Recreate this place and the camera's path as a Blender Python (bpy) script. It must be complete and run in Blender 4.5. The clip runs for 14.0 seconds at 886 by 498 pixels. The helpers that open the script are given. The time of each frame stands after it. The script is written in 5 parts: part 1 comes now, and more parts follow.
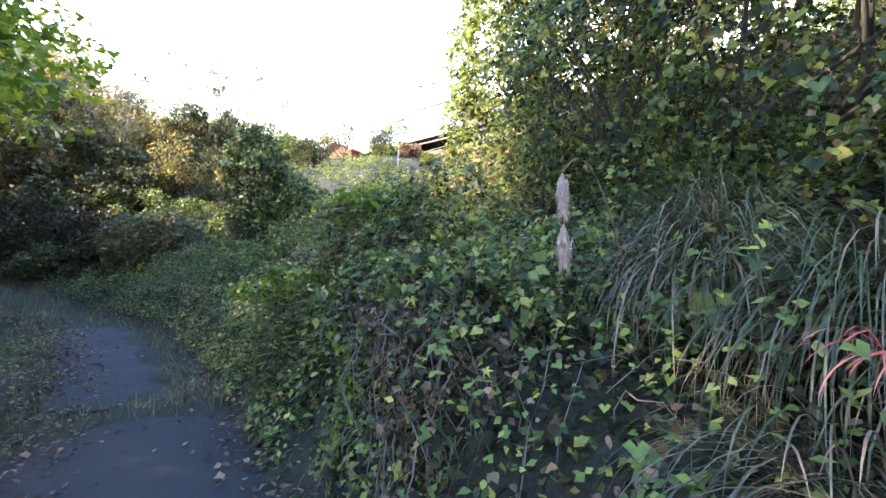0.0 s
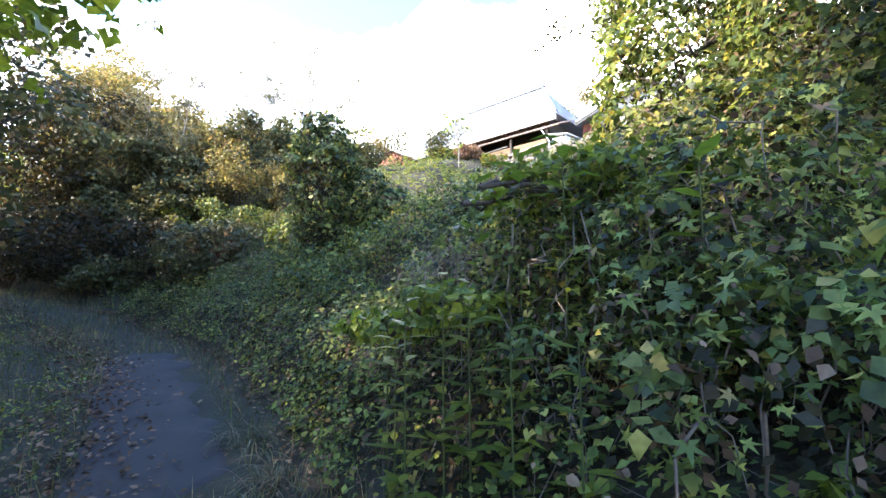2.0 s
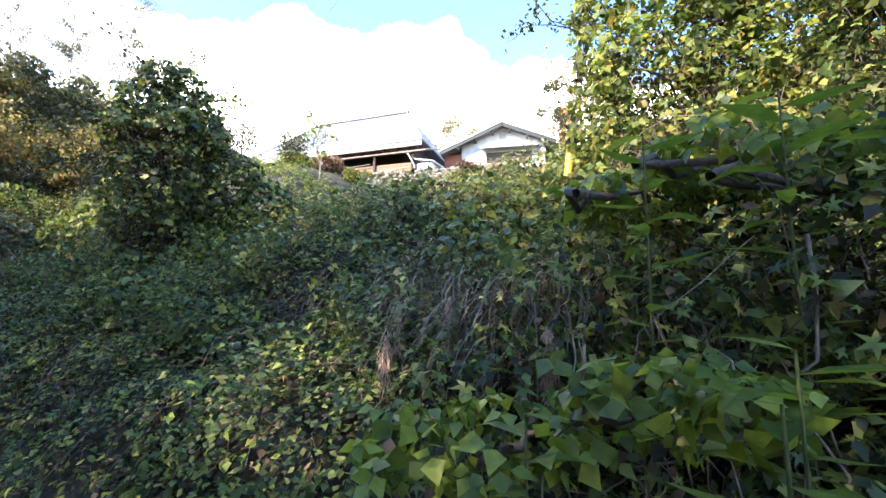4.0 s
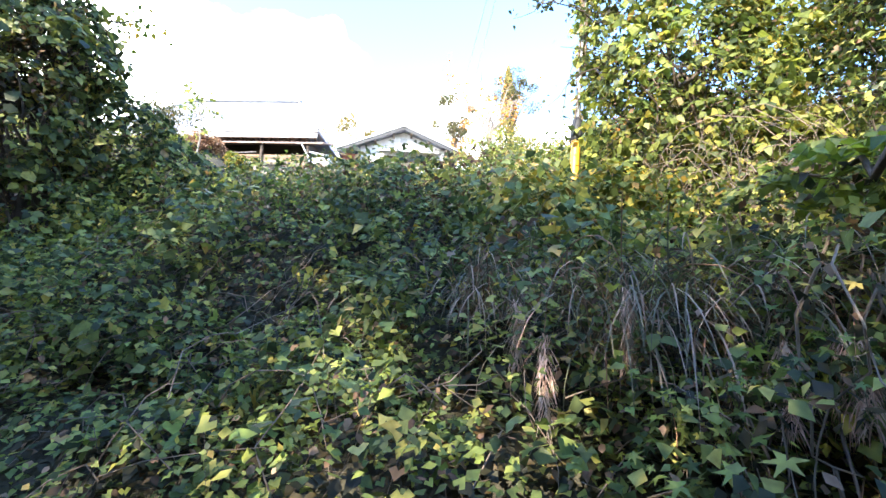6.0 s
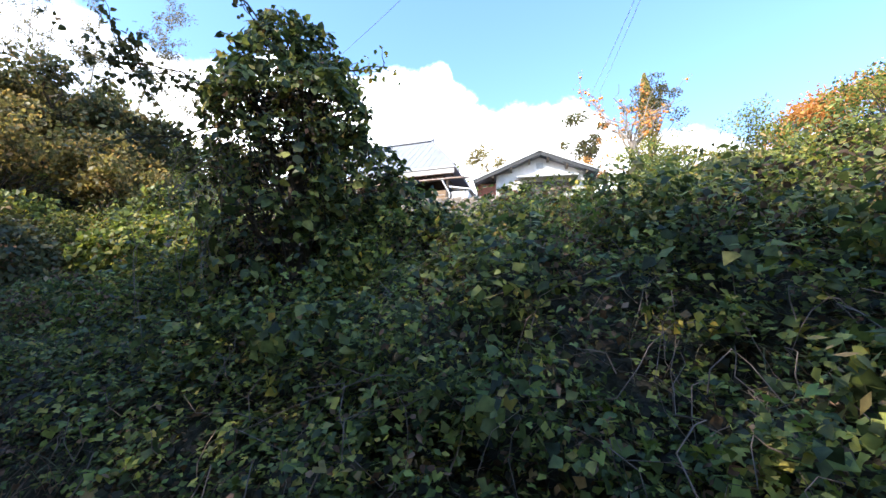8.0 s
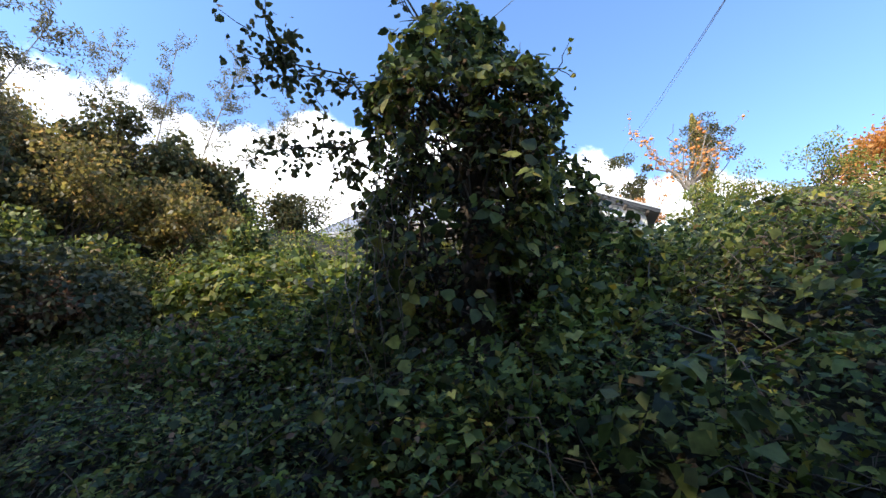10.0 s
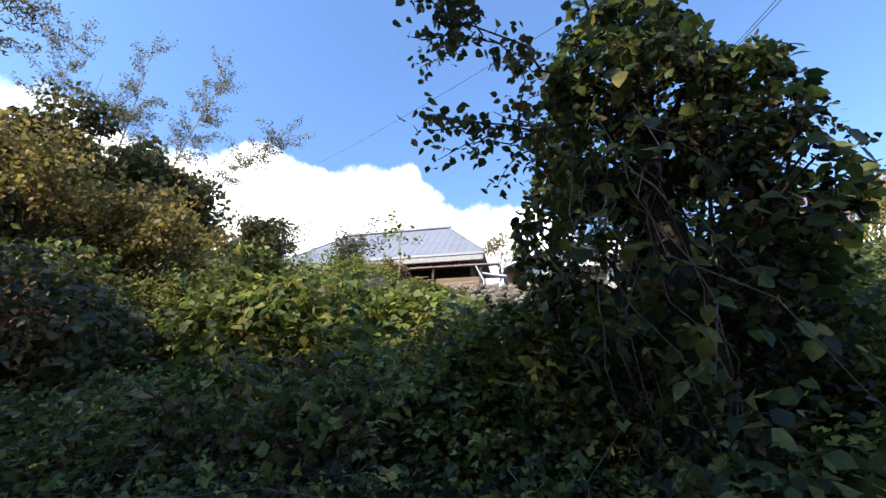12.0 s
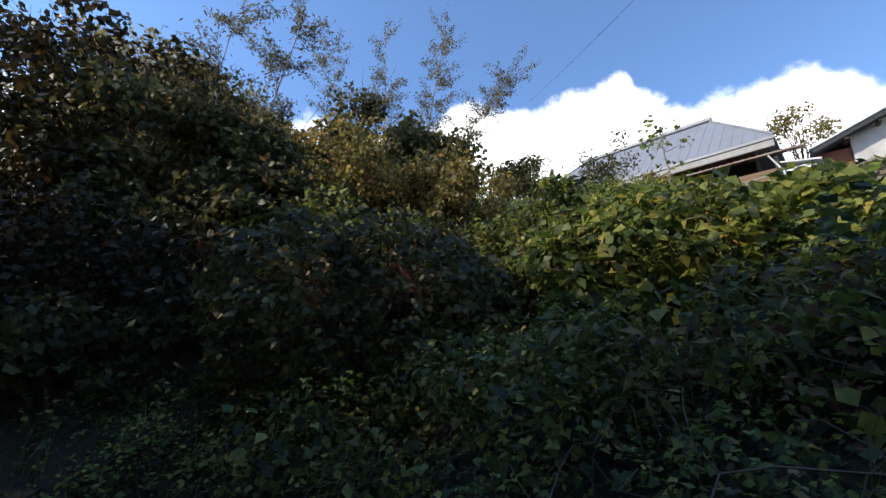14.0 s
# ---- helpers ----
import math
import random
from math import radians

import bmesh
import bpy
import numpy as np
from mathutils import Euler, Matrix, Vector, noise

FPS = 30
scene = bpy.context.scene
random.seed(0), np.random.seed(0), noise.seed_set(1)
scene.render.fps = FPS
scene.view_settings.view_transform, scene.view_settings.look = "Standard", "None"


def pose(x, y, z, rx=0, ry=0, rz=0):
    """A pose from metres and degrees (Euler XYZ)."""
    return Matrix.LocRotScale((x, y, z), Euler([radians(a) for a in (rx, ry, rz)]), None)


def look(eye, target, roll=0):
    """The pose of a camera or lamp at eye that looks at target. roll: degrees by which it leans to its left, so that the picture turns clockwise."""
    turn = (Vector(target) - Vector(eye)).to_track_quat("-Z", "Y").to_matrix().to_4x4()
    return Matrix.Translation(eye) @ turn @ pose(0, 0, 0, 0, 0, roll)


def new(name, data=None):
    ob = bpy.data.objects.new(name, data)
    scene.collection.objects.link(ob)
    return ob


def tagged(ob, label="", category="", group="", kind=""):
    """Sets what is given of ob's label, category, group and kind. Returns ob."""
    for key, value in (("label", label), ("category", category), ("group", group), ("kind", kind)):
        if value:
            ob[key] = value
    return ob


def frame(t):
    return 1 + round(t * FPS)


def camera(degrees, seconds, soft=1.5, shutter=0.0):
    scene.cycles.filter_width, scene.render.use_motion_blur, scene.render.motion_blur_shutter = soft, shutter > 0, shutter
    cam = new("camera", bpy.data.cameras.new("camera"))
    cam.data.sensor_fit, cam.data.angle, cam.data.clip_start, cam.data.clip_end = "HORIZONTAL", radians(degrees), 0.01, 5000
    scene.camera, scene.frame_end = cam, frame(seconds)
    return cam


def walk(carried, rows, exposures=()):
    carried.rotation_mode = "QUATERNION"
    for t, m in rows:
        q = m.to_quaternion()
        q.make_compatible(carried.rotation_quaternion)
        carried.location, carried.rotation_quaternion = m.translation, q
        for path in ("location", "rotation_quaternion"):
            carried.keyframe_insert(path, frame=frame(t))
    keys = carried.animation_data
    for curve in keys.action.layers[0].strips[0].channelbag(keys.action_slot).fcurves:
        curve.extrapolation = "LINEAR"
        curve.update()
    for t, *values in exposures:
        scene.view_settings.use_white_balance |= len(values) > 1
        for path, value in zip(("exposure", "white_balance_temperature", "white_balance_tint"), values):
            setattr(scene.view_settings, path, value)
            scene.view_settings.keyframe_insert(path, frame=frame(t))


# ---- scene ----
cam = camera(92.2, 14.0)
METRES, EYE, TILT, LEAN, TURN = 12.0, 1.45, 4.0, 0.0, 0.0
ROWS = [
    (0.0, 0.0, 0.0, 0.0, 0.0, 0.0, -0.0),
    (0.5, -0.0253, 0.0402, 0.0021, 2.39, 0.63, 0.32),
    (1.0, -0.0506, 0.0745, 0.0004, 4.85, 0.61, 0.71),
    (1.5, -0.0829, 0.1104, -0.0008, 6.19, 0.59, 0.91),
    (2.0, -0.1043, 0.1453, -0.0016, 5.38, 1.31, 0.73),
    (2.5, -0.1323, 0.1778, -0.0011, 2.14, 2.63, 0.24),
    (3.0, -0.1556, 0.2112, -0.0003, -3.36, 3.82, -0.69),
    (3.5, -0.1749, 0.2426, 0.0019, -9.9, 4.27, -1.68),
    (6.0, -0.256, 0.3694, -0.014, -34.11, 7.05, -4.19),
    (6.5, -0.2835, 0.3897, -0.0112, -29.3, 7.34, -3.94),
    (7.0, -0.3, 0.4162, -0.014, -24.26, 7.66, -3.57),
    (7.5, -0.3157, 0.4409, -0.0141, -20.94, 8.58, -3.31),
    (8.0, -0.3364, 0.4673, -0.0106, -18.43, 9.88, -3.17),
    (8.5, -0.3594, 0.4961, -0.0111, -15.89, 11.22, -2.99),
    (9.0, -0.382, 0.5236, -0.0114, -13.93, 12.68, -2.81),
    (11.5, -0.5155, 0.6671, -0.0138, -21.42, 21.52, -3.48),
    (12.0, -0.5398, 0.6912, -0.0128, -23.51, 22.64, -3.63),
    (12.5, -0.5669, 0.7088, -0.0114, -23.68, 23.91, -3.63),
    (13.0, -0.5863, 0.7296, -0.0118, -20.3, 23.69, -3.37),
    (13.5, -0.6023, 0.7443, -0.0116, -10.62, 20.31, -2.56),
    (14.0, -0.6291, 0.761, -0.0156, 8.09, 12.86, -1.43),
]
EXPOSURES = [(0.0, 3.0), (1.0, 2.8), (2.5, 2.72), (3.5, 2.42), (6.0, 2.9), (6.5, 2.65), (7.5, 2.12), (8.0, 1.85), (8.5, 1.5), (9.0, 1.38), (11.5, 1.25), (12.5, 1.1), (13.3, 0.9), (14.0, 0.62)]
walk(cam, [(t, pose(0, 0, EYE, TILT, LEAN, TURN) @ pose(METRES * x, METRES * y, METRES * z, 90 + pitch, roll, yaw)) for t, x, y, z, yaw, pitch, roll in ROWS], EXPOSURES)

# ---- sky, sun ----
SUN_AZ, SUN_EL = 114.0, 34.0          # degrees left of +y, degrees up
SKY_STRENGTH, SUN_STRENGTH = 0.15, 3.3


def build_sky():
    world = bpy.data.worlds.new("sky")
    scene.world = world
    world.use_nodes = True
    nt = world.node_tree
    nt.nodes.clear()
    N, L = nt.nodes.new, nt.links.new

    def math_node(op, a, b=None, c=None, clamp=False):
        n = N("ShaderNodeMath")
        n.operation, n.use_clamp = op, clamp
        for i, v in enumerate((a, b, c)):
            if v is None:
                continue
            if isinstance(v, (int, float)):
                n.inputs[i].default_value = v
            else:
                L(v, n.inputs[i])
        return n.outputs[0]

    sky = N("ShaderNodeTexSky")
    sky.sky_type, sky.sun_disc = "NISHITA", False
    sky.sun_elevation, sky.sun_rotation = radians(SUN_EL), radians(-SUN_AZ)
    sky.air_density, sky.dust_density, sky.ozone_density = 1.0, 0.05, 1.8
    co = N("ShaderNodeTexCoord")
    sep = N("ShaderNodeSeparateXYZ")
    L(co.outputs["Generated"], sep.inputs[0])
    x, y, z = sep.outputs
    az = math_node("ARCTAN2", math_node("MULTIPLY", x, -1), y)      # + to the left, radians
    el = math_node("ARCSINE", z)
    # the cumulus bank: its top over the azimuth, -60 .. 60 degrees mapped to 0 .. 1
    f = math_node("MULTIPLY_ADD", az, 1 / radians(120), 0.5)
    ramp = N("ShaderNodeFloatCurve")
    curve = ramp.mapping.curves[0]
    tops = [(-60, 24), (-46, 27), (-43, 28.4), (-38, 31.3), (-32, 32.6), (-25, 31.4), (-20, 34.5), (-16, 37.7), (-12, 35.6), (-9, 35.4),
            (-2, 35.2), (2, 35.5), (6, 36), (11, 33), (22, 31), (31, 31.5), (37, 30), (60, 26)]
    pts = [((a + 60) / 120, t / 60) for a, t in tops]
    curve.points[0].location, curve.points[-1].location = pts[0], pts[-1]
    for p in pts[1:-1]:
        curve.points.new(*p)
    ramp.mapping.update()
    L(f, ramp.inputs["Value"])
    top = math_node("MULTIPLY", ramp.outputs[0], radians(60))
    puff = N("ShaderNodeTexNoise")
    puff.inputs["Scale"].default_value, puff.inputs["Detail"].default_value, puff.inputs["Roughness"].default_value = 9.0, 8.0, 0.62
    L(co.outputs["Generated"], puff.inputs["Vector"])
    wob = math_node("MULTIPLY", math_node("SUBTRACT", puff.outputs[0], 0.5), 0.14)
    d = math_node("ADD", math_node("SUBTRACT", top, el), wob)
    cover = N("ShaderNodeMapRange")
    cover.interpolation_type = "SMOOTHSTEP"
    cover.inputs["From Min"].default_value, cover.inputs["From Max"].default_value = -0.008, 0.035
    L(d, cover.inputs["Value"])
    # the bank is thinner and broken to the left
    hole = N("ShaderNodeTexNoise")
    hole.inputs["Scale"].default_value, hole.inputs["Detail"].default_value = 4.0, 6.0
    L(co.outputs["Generated"], hole.inputs["Vector"])
    left = N("ShaderNodeMapRange")
    left.inputs["From Min"].default_value, left.inputs["From Max"].default_value = radians(4), radians(20)
    left.inputs["To Min"].default_value, left.inputs["To Max"].default_value = 1.4, 0.2
    L(az, left.inputs["Value"])
    gaps = math_node("MULTIPLY_ADD", hole.outputs[0], 1.2, left.outputs[0], clamp=True)
    amount = math_node("MULTIPLY", cover.outputs[0], math_node("POWER", gaps, 2.0))
    mix = N("ShaderNodeMix")
    mix.data_type = "RGBA"
    L(amount, mix.inputs[0])
    tint = N("ShaderNodeMix")
    tint.data_type, tint.blend_type = "RGBA", "MULTIPLY"
    tint.inputs[0].default_value = 1.0
    L(sky.outputs[0], tint.inputs[6])
    tint.inputs[7].default_value = (0.93, 1.08, 1.27, 1)
    L(tint.outputs[2], mix.inputs[6])
    mix.inputs[7].default_value = (10.5, 10.6, 11.0, 1)
    bg = N("ShaderNodeBackground")
    bg.inputs[1].default_value = SKY_STRENGTH
    L(mix.outputs[2], bg.inputs[0])
    out = N("ShaderNodeOutputWorld")
    L(bg.outputs[0], out.inputs[0])


build_sky()
sun = new("sun", bpy.data.lights.new("sun", "SUN"))
sun.data.energy, sun.data.angle, sun.data.color = SUN_STRENGTH, radians(0.6), (1.0, 0.91, 0.76)
to_sun = Vector((-math.sin(radians(SUN_AZ)) * math.cos(radians(SUN_EL)), math.cos(radians(SUN_AZ)) * math.cos(radians(SUN_EL)), math.sin(radians(SUN_EL))))
sun.matrix_world = look(to_sun * 60, (0, 0, 0))


# ---- materials ----
def node_mat(name):
    m = bpy.data.materials.new(name)
    m.use_nodes = True
    nt = m.node_tree
    return m, nt, nt.nodes["Principled BSDF"], nt.nodes.new, nt.links.new


def ramp_node(nt, stops, gain=1.0):
    r = nt.nodes.new("ShaderNodeValToRGB")
    e = r.color_ramp.elements
    while len(e) < len(stops):
        e.new(0.5)
    for k, (p, c) in zip(e, stops):
        k.position, k.color = p, (c[0] * gain, c[1] * gain, c[2] * gain, 1)
    return r


def leaf_mat(name, stops, rough=0.48, through_light=0.30, spec=0.26, gain=0.98):
    """Leaves: each its own tone from the ramp, mottled, some light coming through."""
    m, nt, p, N, L = node_mat(name)
    geo = N("ShaderNodeNewGeometry")
    r = ramp_node(nt, [(q, (c[0] * 1.36, c[1], c[2] * .92)) for q, c in stops], gain)
    L(geo.outputs["Random Per Island"], r.inputs[0])
    co = N("ShaderNodeTexCoord")
    n = N("ShaderNodeTexNoise")
    n.inputs["Scale"].default_value, n.inputs["Detail"].default_value = 28.0, 4.0
    L(co.outputs["Object"], n.inputs["Vector"])
    big = N("ShaderNodeTexNoise")
    big.inputs["Scale"].default_value = 0.9
    L(co.outputs["Object"], big.inputs["Vector"])
    add = N("ShaderNodeMath")
    add.operation = "ADD"
    L(n.outputs[0], add.inputs[0])
    L(big.outputs[0], add.inputs[1])
    mr = N("ShaderNodeMapRange")
    mr.inputs["From Min"].default_value, mr.inputs["From Max"].default_value = 0.65, 1.35
    mr.inputs["To Min"].default_value, mr.inputs["To Max"].default_value = 0.5, 1.5
    L(add.outputs[0], mr.inputs["Value"])
    hsv = N("ShaderNodeHueSaturation")
    L(r.outputs[0], hsv.inputs["Color"])
    L(mr.outputs[0], hsv.inputs["Value"])
    hue = N("ShaderNodeMapRange")
    hue.inputs["From Min"].default_value, hue.inputs["From Max"].default_value = 0.3, 0.7
    hue.inputs["To Min"].default_value, hue.inputs["To Max"].default_value = 0.49, 0.52
    patch = N("ShaderNodeTexNoise")
    patch.inputs["Scale"].default_value, patch.inputs["Detail"].default_value = 1.7, 3.0
    L(co.outputs["Object"], patch.inputs["Vector"])
    L(patch.outputs[0], hue.inputs["Value"])
    L(hue.outputs[0], hsv.inputs["Hue"])
    L(hsv.outputs[0], p.inputs["Base Color"])
    p.inputs["Roughness"].default_value = rough
    p.inputs["Specular IOR Level"].default_value = spec
    bump = N("ShaderNodeBump")
    bump.inputs["Strength"].default_value, bump.inputs["Distance"].default_value = 0.3, 0.01
    L(n.outputs[0], bump.inputs["Height"])
    L(bump.outputs[0], p.inputs["Normal"])
    tr = N("ShaderNodeBsdfTranslucent")
    bright = N("ShaderNodeHueSaturation")
    bright.inputs["Value"].default_value, bright.inputs["Saturation"].default_value = 1.7, 1.1
    L(hsv.outputs[0], bright.inputs["Color"])
    L(bright.outputs[0], tr.inputs["Color"])
    mix = N("ShaderNodeMixShader")
    mix.inputs[0].default_value = through_light
    L(p.outputs[0], mix.inputs[1])
    L(tr.outputs[0], mix.inputs[2])
    L(mix.outputs[0], nt.nodes["Material Output"].inputs["Surface"])
    return m


def rough_mat(name, stops, scale=6.0, rough=0.85, bump=0.4, distance=0.02, metal=0.0, stretch=(1, 1, 1), fine=60.0):
    """Soil, bark, plaster, wood and the like: two scales of noise through a ramp, with relief."""
    m, nt, p, N, L = node_mat(name)
    co = N("ShaderNodeTexCoord")
    mp = N("ShaderNodeMapping")
    mp.inputs["Scale"].default_value = stretch
    L(co.outputs["Object"], mp.inputs["Vector"])
    a, b = N("ShaderNodeTexNoise"), N("ShaderNodeTexNoise")
    a.inputs["Scale"].default_value, a.inputs["Detail"].default_value, a.inputs["Roughness"].default_value = scale, 8.0, 0.65
    b.inputs["Scale"].default_value, b.inputs["Detail"].default_value = fine, 4.0
    mixv = N("ShaderNodeMix")
    mixv.inputs[0].default_value = 0.35
    for k in (a, b):
        L(mp.outputs[0], k.inputs["Vector"])
    L(a.outputs[0], mixv.inputs[2])
    L(b.outputs[0], mixv.inputs[3])
    info = N("ShaderNodeObjectInfo")
    jit = N("ShaderNodeMath")
    jit.operation = "MULTIPLY_ADD"
    jit.inputs[1].default_value = 0.12
    L(info.outputs["Random"], jit.inputs[0])
    L(mixv.outputs[0], jit.inputs[2])
    r = ramp_node(nt, stops)
    L(jit.outputs[0], r.inputs[0])
    L(r.outputs[0], p.inputs["Base Color"])
    p.inputs["Roughness"].default_value, p.inputs["Metallic"].default_value = rough, metal
    bp = N("ShaderNodeBump")
    bp.inputs["Strength"].default_value, bp.inputs["Distance"].default_value = bump, distance
    L(mixv.outputs[0], bp.inputs["Height"])
    L(bp.outputs[0], p.inputs["Normal"])
    return m


M = {}
M["vine"] = leaf_mat("vine_leaves", [(0.0, (0.014, 0.026, 0.012)), (0.3, (0.036, 0.064, 0.024)), (0.62, (0.082, 0.130, 0.042)), (0.88, (0.145, 0.20, 0.058)), (0.97, (0.24, 0.25, 0.07)), (1.0, (0.13, 0.10, 0.055))], gain=1.25)
# lighter copy of the kudzu leaves, with sunlight put into the colour
M["vine_sun_toned"] = leaf_mat("vine_leaves_sun_toned", [(0.0, (0.025, 0.05, 0.02)), (0.4, (0.095, 0.16, 0.044)), (0.8, (0.19, 0.27, 0.068)), (0.97, (0.28, 0.30, 0.085)), (1.0, (0.13, 0.10, 0.055))], through_light=0.42)
M["hop"] = leaf_mat("lobed_leaves", [(0.0, (0.020, 0.036, 0.014)), (0.4, (0.070, 0.125, 0.034)), (0.8, (0.15, 0.225, 0.055)), (0.96, (0.25, 0.28, 0.075)), (1.0, (0.13, 0.10, 0.055))], gain=1.2)
M["vine_yellow"] = leaf_mat("yellowing_vine_leaves", [(0.0, (0.05, 0.095, 0.025)), (0.4, (0.11, 0.17, 0.042)), (0.72, (0.19, 0.24, 0.055)), (0.94, (0.33, 0.30, 0.065)), (1.0, (0.20, 0.13, 0.06))])
M["dry"] = leaf_mat("dead_leaves", [(0.0, (0.055, 0.044, 0.03)), (0.5, (0.105, 0.084, 0.058)), (0.85, (0.17, 0.14, 0.10)), (1.0, (0.26, 0.22, 0.16))], 0.8, 0.15, 0.15)
M["dark_tree"] = leaf_mat("evergreen_leaves", [(0.0, (0.036, 0.056, 0.026)), (0.6, (0.075, 0.105, 0.045)), (0.9, (0.125, 0.14, 0.06)), (1.0, (0.17, 0.14, 0.07))], 0.5, 0.25, gain=0.85)
# evergreen leaves darkened in the colour itself, standing in for deep shade
M["shade_toned"] = leaf_mat("shade_toned_evergreen_leaves", [(0.0, (0.014, 0.020, 0.010)), (0.6, (0.030, 0.036, 0.017)), (0.9, (0.06, 0.054, 0.024)), (1.0, (0.10, 0.07, 0.03))], 0.5, 0.25, gain=0.75)
M["olive_tree"] = leaf_mat("autumn_olive_leaves", [(0.0, (0.07, 0.085, 0.035)), (0.5, (0.145, 0.165, 0.065)), (0.85, (0.24, 0.24, 0.10)), (1.0, (0.31, 0.25, 0.12))], through_light=0.42, gain=0.86)
M["bright_tree"] = leaf_mat("maple_leaves", [(0.0, (0.05, 0.095, 0.02)), (0.6, (0.12, 0.195, 0.036)), (1.0, (0.21, 0.30, 0.055))], 0.4, 0.4)
M["orange_tree"] = leaf_mat("orange_autumn_leaves", [(0.0, (0.24, 0.15, 0.055)), (0.6, (0.38, 0.23, 0.08)), (1.0, (0.50, 0.33, 0.14))])
M["fine_tree"] = leaf_mat("fine_grey_green_leaves", [(0.0, (0.06, 0.08, 0.05)), (1.0, (0.14, 0.16, 0.09))])
M["cypress"] = leaf_mat("cypress_scales", [(0.0, (0.10, 0.14, 0.035)), (0.7, (0.20, 0.22, 0.06)), (1.0, (0.34, 0.30, 0.10))])
M["grass"] = leaf_mat("silver_grass_blades", [(0.0, (0.045, 0.075, 0.035)), (0.5, (0.085, 0.12, 0.065)), (0.85, (0.15, 0.165, 0.11)), (1.0, (0.25, 0.22, 0.15))], 0.42, 0.15)
M["pale_grass"] = leaf_mat("faded_silver_grass", [(0.0, (0.06, 0.085, 0.05)), (0.5, (0.12, 0.14, 0.095)), (0.85, (0.21, 0.20, 0.155)), (1.0, (0.32, 0.29, 0.22))], 0.5, 0.2)
M["straw"] = leaf_mat("dry_grass", [(0.0, (0.09, 0.065, 0.045)), (0.6, (0.19, 0.145, 0.10)), (1.0, (0.34, 0.28, 0.20))], 0.7, 0.2)
M["plume"] = leaf_mat("seed_plume", [(0.0, (0.42, 0.40, 0.34)), (1.0, (0.62, 0.59, 0.52))], 0.9, 0.3, gain=0.8)
M["red_grass"] = leaf_mat("reddened_grass", [(0.0, (0.45, 0.12, 0.12)), (1.0, (0.62, 0.25, 0.22))], 0.6, 0.25)
M["lawn"] = leaf_mat("verge_grass", [(0.0, (0.04, 0.075, 0.03)), (0.6, (0.085, 0.13, 0.05)), (0.9, (0.17, 0.18, 0.08)), (1.0, (0.28, 0.24, 0.13))], 0.6, 0.25)
M["soil"] = rough_mat("soil", [(0.25, (0.012, 0.010, 0.007)), (0.5, (0.032, 0.026, 0.017)), (0.75, (0.06, 0.055, 0.03))], 2.0, 0.95, 0.8, 0.06, fine=40)
M["asphalt"] = rough_mat("worn_asphalt", [(0.3, (0.026, 0.020, 0.021)), (0.55, (0.042, 0.033, 0.033)), (0.7, (0.058, 0.046, 0.043)), (0.85, (0.085, 0.072, 0.06))], 1.6, 0.85, 0.5, 0.008, fine=120)
M["bark"] = rough_mat("bark", [(0.3, (0.03, 0.022, 0.016)), (0.7, (0.10, 0.075, 0.055))], 9.0, 0.95, 0.9, 0.03, stretch=(1, 1, 0.25))
M["stem"] = rough_mat("dry_vine_stem", [(0.3, (0.09, 0.06, 0.042)), (0.7, (0.24, 0.18, 0.135))], 9.0, 0.9, 0.5, 0.01)
M["pale_bark"] = rough_mat("pale_bark", [(0.3, (0.16, 0.13, 0.10)), (0.7, (0.34, 0.29, 0.24))], 9.0, 0.9, 0.5, 0.01)
M["concrete"] = rough_mat("pole_concrete", [(0.3, (0.22, 0.21, 0.20)), (0.7, (0.36, 0.35, 0.33))], 5.0, 0.9, 0.3, 0.004)
M["yellow"] = rough_mat("yellow_plastic", [(0.3, (0.50, 0.25, 0.02)), (0.7, (0.66, 0.37, 0.03))], 4.0, 0.45, 0.1, 0.002)
M["black"] = rough_mat("black_rubber", [(0.3, (0.012, 0.012, 0.013)), (0.7, (0.03, 0.03, 0.03))], 6.0, 0.6, 0.2, 0.002)
M["roof_metal"] = rough_mat("grey_roof_sheet", [(0.3, (0.19, 0.20, 0.23)), (0.6, (0.25, 0.26, 0.29)), (0.8, (0.22, 0.21, 0.21))], 0.8, 0.55, 0.15, 0.01, metal=0.15)
M["dark_wood"] = rough_mat("weathered_dark_wood", [(0.3, (0.035, 0.026, 0.020)), (0.7, (0.10, 0.075, 0.055))], 4.0, 0.85, 0.4, 0.006, stretch=(0.3, 3, 3))
M["board"] = rough_mat("brown_wall_board", [(0.3, (0.12, 0.07, 0.04)), (0.7, (0.26, 0.17, 0.10))], 4.0, 0.8, 0.3, 0.005, stretch=(0.3, 3, 3))
M["red_board"] = rough_mat("red_brown_board", [(0.3, (0.20, 0.06, 0.035)), (0.7, (0.34, 0.12, 0.07))], 4.0, 0.8, 0.3, 0.005)
M["plaster"] = rough_mat("stained_white_plaster", [(0.3, (0.26, 0.23, 0.20)), (0.5, (0.48, 0.45, 0.42)), (0.75, (0.68, 0.67, 0.65))], 1.2, 0.85, 0.2, 0.006)
M["white_sheet"] = rough_mat("white_tin_sheet", [(0.3, (0.62, 0.63, 0.66)), (0.7, (0.80, 0.80, 0.82))], 1.5, 0.5, 0.1, 0.004)
M["white_paint"] = rough_mat("weathered_white_trim", [(0.3, (0.55, 0.54, 0.52)), (0.7, (0.80, 0.79, 0.77))], 5.0, 0.6, 0.2, 0.003)
